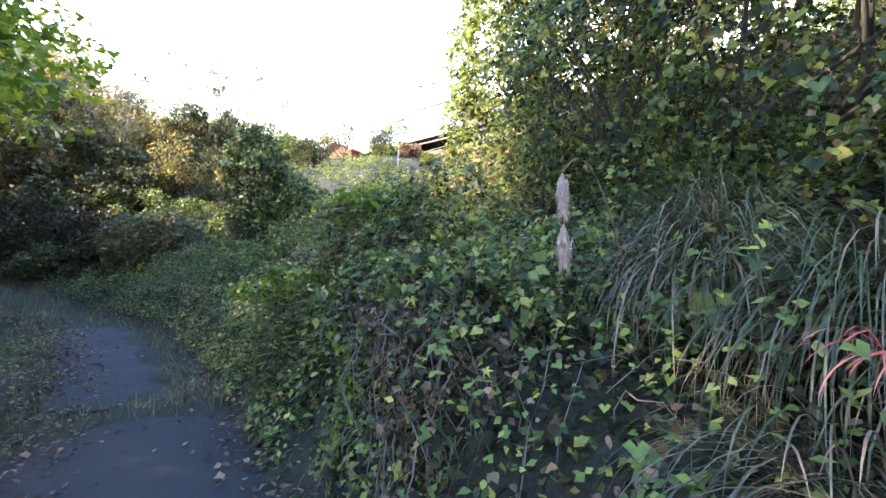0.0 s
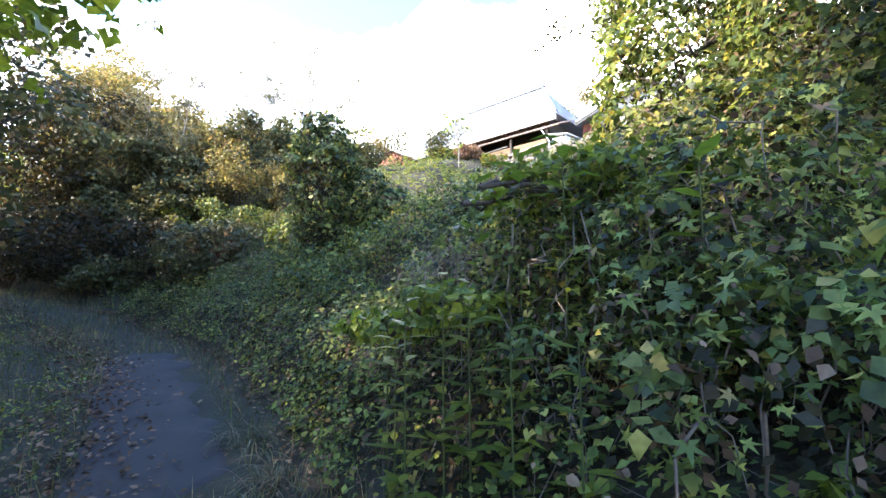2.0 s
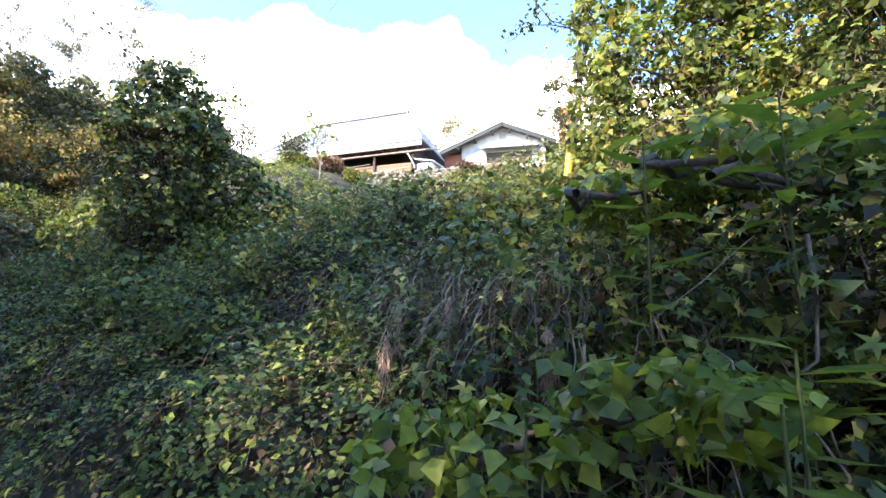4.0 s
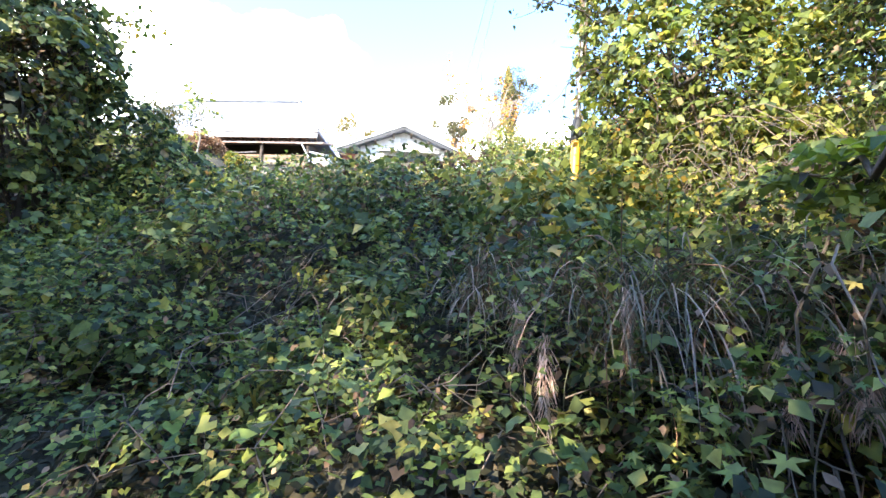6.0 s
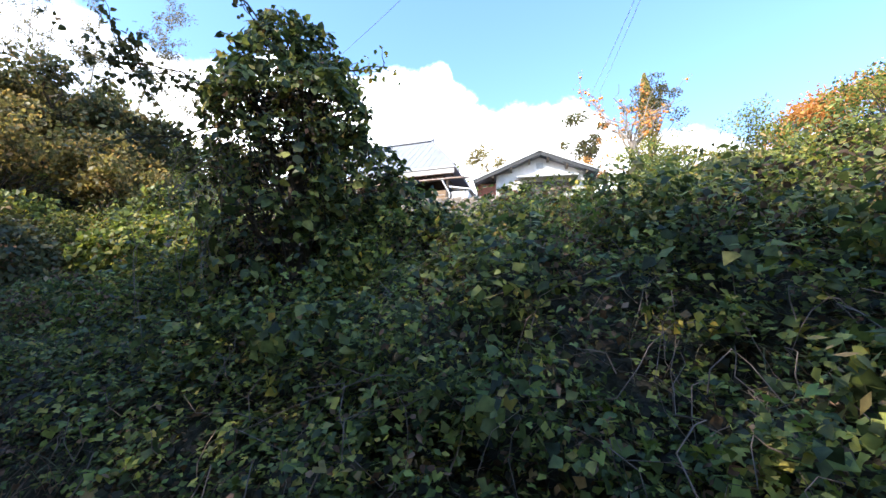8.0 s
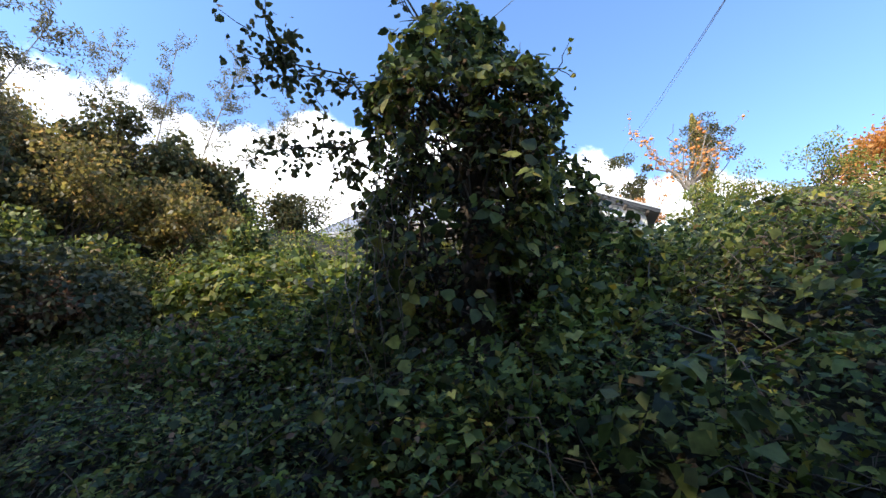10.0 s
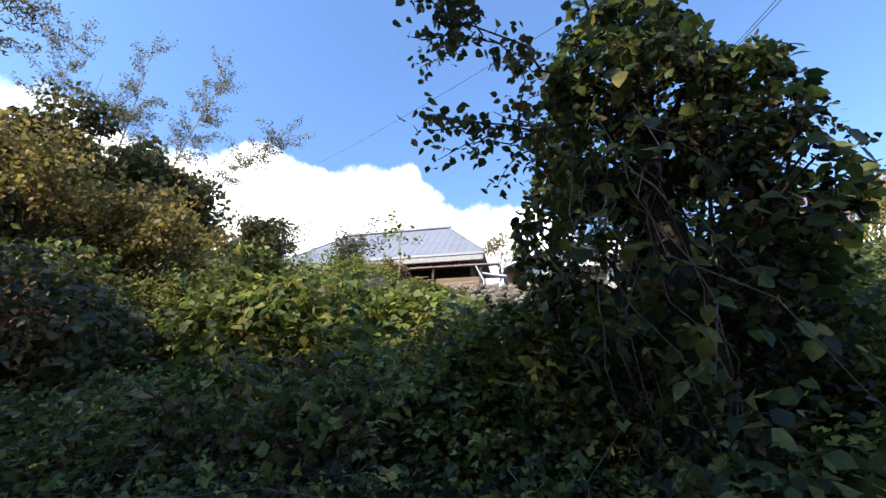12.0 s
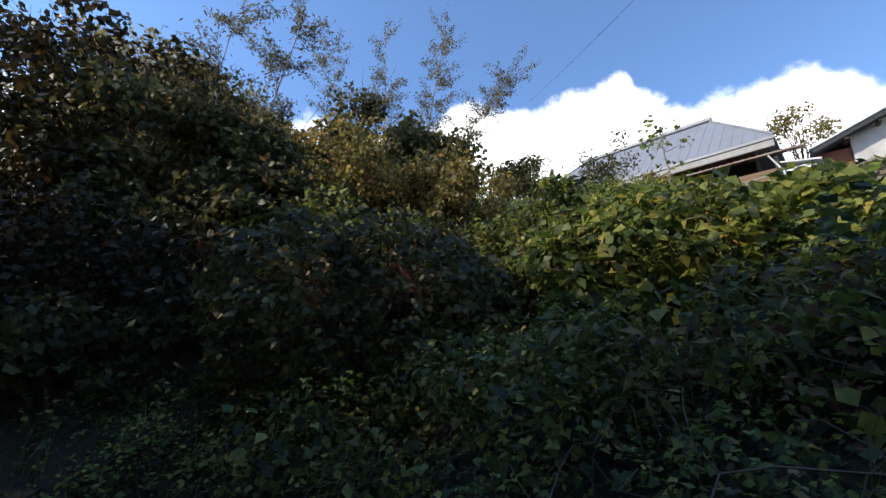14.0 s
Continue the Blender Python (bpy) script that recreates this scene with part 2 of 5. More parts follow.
M["rust"] = rough_mat("rusty_roof_sheet", [(0.3, (0.20, 0.12, 0.085)), (0.55, (0.30, 0.20, 0.15)), (0.75, (0.42, 0.36, 0.32))], 3.0, 0.7, 0.3, 0.006)
M["stone"] = rough_mat("field_stone", [(0.3, (0.10, 0.08, 0.06)), (0.55, (0.19, 0.155, 0.12)), (0.8, (0.30, 0.25, 0.20))], 3.0, 0.9, 0.6, 0.02)
M["glass"] = rough_mat("dark_window_glass", [(0.3, (0.01, 0.012, 0.014)), (0.7, (0.02, 0.022, 0.026))], 2.0, 0.12, 0.02, 0.001)
M["fruit"] = rough_mat("ripe_persimmon", [(0.3, (0.72, 0.20, 0.04)), (0.7, (0.85, 0.32, 0.06))], 6.0, 0.4, 0.1, 0.002)
M["cable"] = rough_mat("black_cable", [(0.3, (0.02, 0.02, 0.022)), (0.7, (0.05, 0.05, 0.055))], 6.0, 0.6, 0.1, 0.001)

# ---- mesh helpers ----
RNG = np.random.default_rng(7)


def mesh_of(name, V, F, mat, smooth=False):
    """A mesh from arrays: V (n, 3), F (m, 3) or (m, 4)."""
    V, F = np.asarray(V, dtype=np.float32), np.asarray(F, dtype=np.int32)
    me = bpy.data.meshes.new(name)
    k = F.shape[1]
    me.vertices.add(len(V))
    me.vertices.foreach_set("co", V.ravel())
    me.loops.add(F.size)
    me.loops.foreach_set("vertex_index", F.ravel())
    me.polygons.add(len(F))
    me.polygons.foreach_set("loop_start", np.arange(0, F.size, k, dtype=np.int32))
    me.update(calc_edges=True)
    me.validate()
    me.materials.append(mat)
    if smooth:
        me.polygons.foreach_set("use_smooth", np.ones(len(F), dtype=bool))
    return me


def part(name, geo, mat, parent=None, label="", smooth=False):
    """One mesh object from (V, F) or a bmesh, under a thing or a part."""
    if isinstance(geo, bmesh.types.BMesh):
        me = bpy.data.meshes.new(name)
        geo.to_mesh(me)
        geo.free()
        me.materials.append(mat)
        if smooth:
            for f in me.polygons:
                f.use_smooth = True
    else:
        me = mesh_of(name, geo[0], geo[1], mat, smooth)
    ob = new(name, me)
    ob.parent = parent
    if label:
        ob["label"] = label
    return ob


def thing(name, m, label, category, group="", kind=""):
    ob = new(name)
    ob.matrix_world = m
    ob.empty_display_size = 0.2
    return tagged(ob, label, category, group, kind)


def join(items):
    V, F, n = [], [], 0
    for v, f in items:
        V.append(v)
        F.append(np.asarray(f) + n)
        n += len(v)
    return np.concatenate(V), np.concatenate(F)


def box(x0, y0, z0, x1, y1, z1, bevel=0.01):
    bm = bmesh.new()
    bmesh.ops.create_cube(bm, size=1.0)
    for v in bm.verts:
        v.co = Vector(((x0, x1)[v.co.x > 0], (y0, y1)[v.co.y > 0], (z0, z1)[v.co.z > 0]))
    if bevel:
        bmesh.ops.bevel(bm, geom=bm.edges[:], offset=bevel, segments=1, affect="EDGES")
    return bm


def slab(corners, thick):
    """A flat or sloping plate: four top corners in order, and its thickness downwards."""
    c = [Vector(p) for p in corners]
    n = (c[1] - c[0]).cross(c[3] - c[0]).normalized()
    if n.z < 0:
        n = -n
    bm = bmesh.new()
    a = [bm.verts.new(p) for p in c]
    b = [bm.verts.new(p - n * thick) for p in c]
    bm.faces.new(a)
    bm.faces.new(b[::-1])
    for i in range(4):
        j = (i + 1) % 4
        bm.faces.new((a[i], b[i], b[j], a[j]))
    bmesh.ops.recalc_face_normals(bm, faces=bm.faces[:])
    return bm


def tube(points, radii, sides=6):
    """A tapered tube along points."""
    P = np.asarray(points, dtype=float)
    R = np.broadcast_to(np.asarray(radii, dtype=float), (len(P),))
    T = np.gradient(P, axis=0)
    T /= np.linalg.norm(T, axis=1, keepdims=True) + 1e-9
    ref = np.where(np.abs(T[:, 2:3]) > 0.9, [[1.0, 0, 0]], [[0, 0, 1.0]])
    A = np.cross(T, ref)
    A /= np.linalg.norm(A, axis=1, keepdims=True) + 1e-9
    B = np.cross(T, A)
    ang = np.linspace(0, 2 * np.pi, sides, endpoint=False)
    V = P[:, None] + R[:, None, None] * (np.cos(ang)[None, :, None] * A[:, None] + np.sin(ang)[None, :, None] * B[:, None])
    n = len(P)
    i, j = np.meshgrid(np.arange(n - 1), np.arange(sides), indexing="ij")
    k = (j + 1) % sides
    F = np.stack([i * sides + j, i * sides + k, (i + 1) * sides + k, (i + 1) * sides + j], -1).reshape(-1, 4)
    return V.reshape(-1, 3), F


OVATE = (np.array([(0, 0, 0), (-.36, .26, .07), (.36, .26, .07), (0, .45, 0), (-.30, .62, .04), (.30, .62, .04), (0, 1, -.12)]),
         np.array([(0, 3, 1), (1, 3, 4), (4, 3, 6), (0, 2, 3), (2, 5, 3), (5, 6, 3)]))
DIAMOND = (np.array([(0, 0, 0), (-.34, .42, .06), (.34, .42, .06), (0, 1, -.1)]), np.array([(0, 3, 1), (0, 2, 3)]))
KITE = (np.array([(0, 0, 0), (-.40, .34, .06), (.40, .34, .06), (0, .48, 0), (0, 1, -.12)]), np.array([(0, 3, 1), (1, 3, 4), (0, 2, 3), (2, 4, 3)]))
LANCE = (np.array([(0, 0, 0), (-.17, .45, .03), (.17, .45, .03), (0, 1, -.08)]), np.array([(0, 3, 1), (0, 2, 3)]))


def lobed():
    V, ring = [(0, .42, 0)], []
    for a, q in ((-145, .36), (-98, .50), (-50, .36), (0, .60), (50, .36), (98, .50), (145, .36)):
        V.append((q * math.sin(radians(a)), .42 + q * math.cos(radians(a)), -.1 * q if q > .4 else .05))
        ring.append(len(V) - 1)
    return np.array(V), np.array([(0, ring[i + 1], ring[i]) for i in range(len(ring) - 1)])


LOBED = lobed()


def palmate():
    """A deeply cut five-lobed leaf."""
    V, ring = [(0, .40, 0)], []
    for a, q in ((-160, .22), (-122, .50), (-92, .20), (-60, .62), (-30, .22), (0, .66), (30, .22), (60, .62), (92, .20), (122, .50), (160, .22)):
        V.append((q * math.sin(radians(a)), .40 + q * math.cos(radians(a)), -.14 * q if q > .4 else .05))
        ring.append(len(V) - 1)
    return np.array(V), np.array([(0, ring[i + 1], ring[i]) for i in range(len(ring) - 1)])


PALMATE = palmate()


def unit(v):
    return v / (np.linalg.norm(v, axis=1, keepdims=True) + 1e-9)


def leaves(P, Nrm, size, shape, spin=None, droop=0.25):
    """Leaf meshes: one at each P, its face towards Nrm, size long; droop tips it down along its length."""
    n = len(P)
    z = unit(Nrm)
    a = RNG.normal(size=(n, 3))
    if spin is not None:
        a = spin
    y = unit(a - (a * z).sum(1, keepdims=True) * z)
    y = unit(y - np.array([0, 0, droop]))
    x = unit(np.cross(y, z))
    z = np.cross(x, y)
    T, Fc = shape
    size = np.broadcast_to(size, (n,))
    wide = RNG.uniform(0.8, 1.2, n)
    curl = RNG.uniform(-0.6, 2.0, n)
    V = P[:, None] + size[:, None, None] * (T[None, :, 0:1] * (x * wide[:, None])[:, None] + T[None, :, 1:2] * y[:, None] + T[None, :, 2:3] * (z * curl[:, None])[:, None])
    F = Fc[None] + (np.arange(n) * len(T))[:, None, None]
    return V.reshape(-1, 3), F.reshape(-1, Fc.shape[1])


def trifoliate(P, Nrm, size, droop=0.25, shape=OVATE):
    """Three leaflets on one stalk."""
    n = len(P)
    z = unit(Nrm)
    a = RNG.normal(size=(n, 3))
    y = unit(a - (a * z).sum(1, keepdims=True) * z)
    x = np.cross(y, z)
    out = []
    for ang, off in ((0, .25), (78, .0), (-78, .0)):
        c, s = math.cos(radians(ang)), math.sin(radians(ang))
        d = y * c + x * s
        jz = z + RNG.normal(size=(n, 3)) * 0.32
        out.append(leaves(P + y * (off * size)[:, None] + d * 0.06 * size[:, None], jz, size * RNG.uniform(.8, 1.05, n), shape, d, droop))
    return join(out)


def blades(base, heading, length, width, rise, droop, segs=6):
    """Grass blades: strips that rise and then bow over along heading."""
    n = len(base)
    h = np.c_[np.cos(heading), np.sin(heading), np.zeros(n)]
    side = np.c_[-np.sin(heading), np.cos(heading), np.zeros(n)]
    ang = rise[:, None] - droop[:, None] * np.linspace(0, 1, segs + 1)[None] ** 1.3
    step = (length / segs)[:, None]
    dx = np.cumsum(np.cos(ang[:, :-1]) * step, 1)
    dz = np.cumsum(np.sin(ang[:, :-1]) * step, 1)
    dx, dz = np.c_[np.zeros(n), dx], np.c_[np.zeros(n), dz]
    C = base[:, None] + dx[..., None] * h[:, None] + dz[..., None] * np.array([0, 0, 1.0])
    taper = np.array(([.7] + [1.0] * (segs - 2) + [.55, .06])[-segs - 1:])[None, :, None] * width[:, None, None] * 0.5
    V = np.stack([C - taper * side[:, None], C + taper * side[:, None]], 2).reshape(-1, 3)
    m = 2 * (segs + 1)
    i = np.arange(segs) * 2
    q = np.stack([i, i + 1, i + 3, i + 2], -1)
    F = (q[None] + (np.arange(n) * m)[:, None, None]).reshape(-1, 4)
    return V, F


GRID = np.random.default_rng(3).uniform(-1, 1, (64, 64))


def vnoise(x, y, scale, shift=0.0):
    """Smooth value noise, -1 .. 1."""
    x, y = np.asarray(x) / scale + shift, np.asarray(y) / scale + 1.7 * shift
    i, j = np.floor(x).astype(int), np.floor(y).astype(int)
    f, g = x - i, y - j
    f, g = f * f * (3 - 2 * f), g * g * (3 - 2 * g)
    v = lambda a, b: GRID[(i + a) % 64, (j + b) % 64]
    return (v(0, 0) * (1 - f) + v(1, 0) * f) * (1 - g) + (v(0, 1) * (1 - f) + v(1, 1) * f) * g


# ---- the lie of the land: s along the track, u to its right ----
TRACK = np.array([(45, -75), (8, -13), (0, 0), (-0.61, 0.89), (-1.25, 1.74), (-2.1, 2.9), (-3.07, 4.43), (-4.04, 5.6), (-5.4, 7.2), (-6.48, 8.28), (-7.55, 9.12),
                  (-10.3, 10.7), (-14.5, 12.0), (-22, 12.4), (-120, 12.0)], dtype=float)
SEG = np.diff(TRACK, axis=0)
LEN = np.linalg.norm(SEG, axis=1)
CUM = np.r_[0, np.cumsum(LEN)] - (LEN[0] + LEN[1])


def track_su(x, y):
    x, y = np.asarray(x, dtype=float), np.asarray(y, dtype=float)
    best = np.full(x.shape, 1e18)
    S, U = np.zeros(x.shape), np.zeros(x.shape)
    for k in range(len(SEG)):
        qx, qy = x - TRACK[k, 0], y - TRACK[k, 1]
        t = np.clip((qx * SEG[k, 0] + qy * SEG[k, 1]) / LEN[k] ** 2, 0, 1)
        dx, dy = qx - t * SEG[k, 0], qy - t * SEG[k, 1]
        d = dx * dx + dy * dy
        near = d < best
        best = np.where(near, d, best)
        S = np.where(near, CUM[k] + t * LEN[k], S)
        U = np.where(near, np.sqrt(d) * np.sign(SEG[k, 1] * qx - SEG[k, 0] * qy), U)
    return S, U


def track_z(s):
    return np.interp(s, [-90, -10, 0, 3.1, 5.4, 6.9, 7.7, 10.4, 11.8, 14, 18, 24, 130], [-1.5, -.3, 0, .15, .16, .24, .29, .42, .47, .62, 1.3, 2.0, 3.0])


def bank(s, u):
    near = np.interp(u, [-60, -12, -4, -1.4, .85, 1.0, 1.2, 1.5, 2.0, 2.5, 3.3, 4.6, 7, 11, 14, 16.5, 18.2, 40, 70, 300],
                     [6, 1.0, .15, 0, 0, .15, .55, .85, 1.0, 1.4, 2.0, 2.6, 3.2, 4.4, 5.3, 6.3, 8.25, 11, 16, 20])
    far = np.interp(u, [-60, -12, -4, -1.4, 1, 3, 4, 7, 11, 16, 24, 40, 70, 300], [6, 1.0, .15, 0, 0, .7, 1.5, 3.9, 6.0, 7.8, 10, 16, 24, 30])
    w = np.clip((s - 11.5) / 3.0, 0, 1)
    w = w * w * (3 - 2 * w)
    return near * (1 - w) + far * w


def ground(x, y):
    s, u = track_su(x, y)
    rough = np.clip((u - 1.0) / 2.5, 0, 1) + np.clip((-u - 1.6) / 4, 0, 1)
    lumps = 0.22 * vnoise(x, y, 1.1) + 0.22 * vnoise(x, y, 2.6, 5.0) + 0.15 * vnoise(x, y, .55, 9.0)
    terrace = np.clip((u - 15) / 3, 0, 1)
    rise = np.clip((7 - s) / 6, 0, 1) * np.clip((u - 4) / 5, 0, 1) * 1.5 + .4 * np.clip((x + 1.5) / 2.5, 0, 1) * np.clip((u - 4) / 3, 0, 1) * (1 - np.clip((y - 16) / 4, 0, 1)) + np.clip((x - 8) / 10, 0, 1) * np.clip((y - 16) / 5, 0, 1) * 3.5
    dip = .42 * np.clip((s - 8.5) / 1.5, 0, 1) * np.clip((15 - s) / 2, 0, 1) * np.clip((u - 2.8) / 1.0, 0, 1) * np.clip((12 - u) / 3, 0, 1)
    return track_z(s) + bank(s, u) + rise - dip + rough * lumps * (1 - .7 * terrace)


def ground_at(x, y):
    return float(ground(np.array([x]), np.array([y]))[0])


def ground_normal(x, y):
    e = 0.15
    return unit(np.stack([-(ground(x + e, y) - ground(x - e, y)) / (2 * e), -(ground(x, y + e) - ground(x, y - e)) / (2 * e), np.ones(np.shape(x))], -1))


def build_ground():
    xs = np.unique(np.round(np.concatenate([[-2000, -900, -400, -200, -120], np.arange(-80, -18, 3), np.arange(-18, -12, .5), np.arange(-12, 4, .2), np.arange(4, 14, .5), np.arange(14, 60, 3), [80, 120, 200, 400, 900, 2000]]), 3))
    ys = np.unique(np.round(np.concatenate([[-2000, -900, -400, -200, -100], np.arange(-60, -6, 3), np.arange(-6, -2, .5), np.arange(-2, 14, .2), np.arange(14, 36, .5), np.arange(36, 90, 3), [120, 200, 400, 900, 2000]]), 3))
    X, Y = np.meshgrid(xs, ys, indexing="ij")
    Z = ground(X, Y)
    a, b = len(xs), len(ys)
    i, j = np.meshgrid(np.arange(a - 1), np.arange(b - 1), indexing="ij")
    F = np.stack([i * b + j, (i + 1) * b + j, (i + 1) * b + j + 1, i * b + j + 1], -1).reshape(-1, 4)
    tagged(part("ground", (np.stack([X, Y, Z], -1).reshape(-1, 3), F), M["soil"], smooth=True), "dark humus-rich hillside soil under the undergrowth", "ground", kind="structure")


build_ground()


def on_track(s, u):
    s = np.asarray(s, dtype=float)
    k = np.clip(np.searchsorted(CUM, s, side="right") - 1, 0, len(SEG) - 1)
    d = SEG[k] / LEN[k][:, None]
    p = TRACK[k] + d * (s - CUM[k])[:, None]
    return p[:, 0] + d[:, 1] * u, p[:, 1] - d[:, 0] * u


def asphalt_patch(name, s0, s1, left, right, seed, label):
    """A stretch of worn asphalt with ragged edges."""
    n, m = int((s1 - s0) / .08), 14
    s = np.linspace(s0, s1, n)
    l = left + .16 * vnoise(s, s * 0 + seed, .45) + .07 * vnoise(s, s * 0 + seed, .13)
    r = right + .20 * vnoise(s, s * 0 + seed + 9, .5) + .07 * vnoise(s, s * 0 + seed, .12, 3)
    endy = np.minimum(1, np.minimum(s - s0, s1 - s) / .5)
    c = (l + r) / 2
    l, r = c + (l - c) * np.sqrt(np.clip(endy, .02, 1)), c + (r - c) * np.sqrt(np.clip(endy, .02, 1))
    rows = []
    for k in range(m + 1):
        f = k / m
        u = l * (1 - f) + r * f
        x, y = on_track(s, u)
        crown = 0.022 if 0 < k < m else -0.01
        rows.append(np.stack([x, y, track_z(s) + crown + .006 * vnoise(x, y, .3)], -1))
    V = np.stack(rows, 1).reshape(-1, 3)
    i, j = np.meshgrid(np.arange(n - 1), np.arange(m), indexing="ij")
    w = m + 1
    F = np.stack([i * w + j, i * w + j + 1, (i + 1) * w + j + 1, (i + 1) * w + j], -1).reshape(-1, 4)
    tagged(part(name, (V, F), M["asphalt"], smooth=True), label, "road", kind="structure")


asphalt_patch("road", -9, 4.85, -.68, .9, 2.0, "worn dark asphalt track with leaf-strewn ragged edges")
asphalt_patch("road", 5.4, 11.3, -.85, .3, 6.0, "worn bluish asphalt patch between grassy verges")


def scatter(x0, x1, y0, y1, n):
    x, y = RNG.uniform(x0, x1, n), RNG.uniform(y0, y1, n)
    s, u = track_su(x, y)
    return x, y, s, u


def stuff(name, geo, mat, label, category):
    return tagged(part(name, geo, mat), label, category, kind="stuff")


def cover(x, y, depth, mound=0.0):
    """Places and facings of leaves in a layer over the ground."""
    tuft = np.clip(.62 + .8 * vnoise(x, y, .34, 51) + .5 * vnoise(x, y, .15, 57), .12, 1.7)
    h = RNG.uniform(0, 1, len(x)) ** 0.7 * depth * tuft
    nrm = ground_normal(x, y)
    P = np.stack([x, y, ground(x, y)], -1) + nrm * h[:, None]
    face = nrm * .5 + np.array([-.12, -.16, .9]) + RNG.normal(size=(len(x), 3)) * .45
    return P, face


def hollow_at(x, y):
    """Share of leafy growth left under the drooping grass tussocks."""
    return np.where(((x + 1.72) / .42) ** 2 + ((y - 5.72) / .55) ** 2 < 1, .8, 1.0)


def build_undergrowth():
    # lobed climbing leaves on the low bank beside the track
    x, y, s, u = scatter(-12, 5, -5, 14, 190000)
    k = (u > .95) & (u < 5.5) & (s > -5) & (s < 13) & (RNG.uniform(size=len(u)) < hollow_at(x, y) * np.where(s < 4.6, np.where(u < 1.75, .6, .8), .9) * np.clip((u - .8) * 3, .3, 1) * np.clip(.8 + .9 * vnoise(x, y, .8, 2), .35, 1))
    P, f = cover(x[k], y[k], np.where(u[k] < 1.3, .35, .55))
    stuff("bank_creeper", leaves(P, f, .026 + .045 * RNG.uniform(0, 1, k.sum()) ** 2, LOBED), M["hop"], "lobed green and yellowing creeper leaves covering the bank", "creeper")
    # kudzu, near
    x, y, s, u = scatter(-14, 5, -5, 18, 210000)
    k = (u > 1.2) & (u < 7.5) & (s > -5) & (s < 17) & (RNG.uniform(size=len(u)) < hollow_at(x, y) * np.where(s < 4.6, np.where(u < 1.8, .04, .2), .7) * np.clip((u - 1.0) * 1.4, .2, 1) * np.clip(.8 + .9 * vnoise(x, y, 1.1, 4), .4, 1))
    P, f = cover(x[k], y[k], .5)
    stuff("kudzu", trifoliate(P, f, .03 + np.where((s[k] < 6) | (u[k] < 2.6), .045, .10) * RNG.uniform(0, 1, k.sum()) ** 3, shape=KITE), M["vine"], "dense dark green kudzu leaves over the slope", "vine")
    # kudzu on the upper slope, sunlight painted in by the lighter leaf tone
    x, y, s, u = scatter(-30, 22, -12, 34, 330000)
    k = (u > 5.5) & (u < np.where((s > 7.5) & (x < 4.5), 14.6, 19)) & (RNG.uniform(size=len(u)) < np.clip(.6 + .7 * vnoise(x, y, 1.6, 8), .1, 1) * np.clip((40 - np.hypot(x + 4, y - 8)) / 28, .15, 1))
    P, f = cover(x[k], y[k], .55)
    stuff("upper_kudzu", trifoliate(P, f, .05 + .09 * RNG.uniform(0, 1, k.sum()) ** 2, shape=DIAMOND), M["vine_sun_toned"], "kudzu leaves on the upper slope, coloured lighter as if sunlit", "vine")
    k = (u > 15) & (u < 26) & (s > 4) & (RNG.uniform(size=len(u)) < .25)
    P, f = cover(x[k], y[k], .2)
    stuff("terrace_weeds", leaves(P, f, RNG.uniform(.06, .12, k.sum()), LANCE), M["lawn"], "low weeds on the terrace round the buildings", "weeds")
    # leaves low down under the canopy, their dark tone painting shade into the gaps
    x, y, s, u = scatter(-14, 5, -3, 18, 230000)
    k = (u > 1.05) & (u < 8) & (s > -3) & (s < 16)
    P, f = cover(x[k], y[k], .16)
    stuff("understory_leaves", leaves(P, f, RNG.uniform(.045, .085, k.sum()), DIAMOND), M["shade_toned"], "low leaves under the kudzu, coloured dark for shade", "vine")
    # small weeds and dead leaves in the gaps
    x, y, s, u = scatter(-14, 5, -5, 16, 120000)
    k = (u > .8) & (u < 5) & (s > -5) & (s < 16) & (RNG.uniform(size=len(u)) < .55)
    P, f = cover(x[k], y[k], .35)
    stuff("dead_leaves", leaves(P, f, RNG.uniform(.02, .05, k.sum()), OVATE, droop=.5), M["dry"], "brown dead leaves caught in the undergrowth", "dead leaves")
    x, y, s, u = scatter(-14, 5, -5, 16, 330000)
    k = (u > .95) & (u < 6) & (s > -5) & (s < 16) & (RNG.uniform(size=len(u)) < hollow_at(x, y) * np.where((s < 4.6) & (u < 1.8), .6, .9) * np.clip(.8 + .9 * vnoise(x, y, .6, 12), .1, 1))
    P, f = cover(x[k], y[k], .4)
    stuff("small_weeds", leaves(P, f, RNG.uniform(.03, .06, k.sum()), DIAMOND), M["hop"], "small leafy weeds between the vines", "weeds")
    # leaf litter along the foot of the bank and at the edges of the track
    x, y, s, u = scatter(-13, 4, -4, 12, 110000)
    d = np.minimum(np.abs(u - 1.0) / .35, np.abs(u + .8) / .4)
    k = (RNG.uniform(size=len(u)) < np.exp(-d * d) * .95 + (np.abs(u) < 1) * .015)
    P = np.stack([x, y, np.maximum(ground(x, y), track_z(s) + .03) + RNG.uniform(.005, .03, len(x))], -1)[k]
    f = np.array([0, 0, 1.0]) + RNG.normal(size=(k.sum(), 3)) * .35
    stuff("leaf_litter", leaves(P, f, RNG.uniform(.03, .075, k.sum()), DIAMOND, droop=0), M["dry"], "fallen brown leaves at the edge of the track", "dead leaves")
    x, y, s, u = scatter(-8, 3, -3, 9, 60000)
    k = (u > .78) & (u < 1.35) & (s > -3) & (s < 9) & (RNG.uniform(size=len(u)) < np.clip(.5 + vnoise(x, y, .45, 31), 0, 1))
    P, f = cover(x[k], y[k], .22)
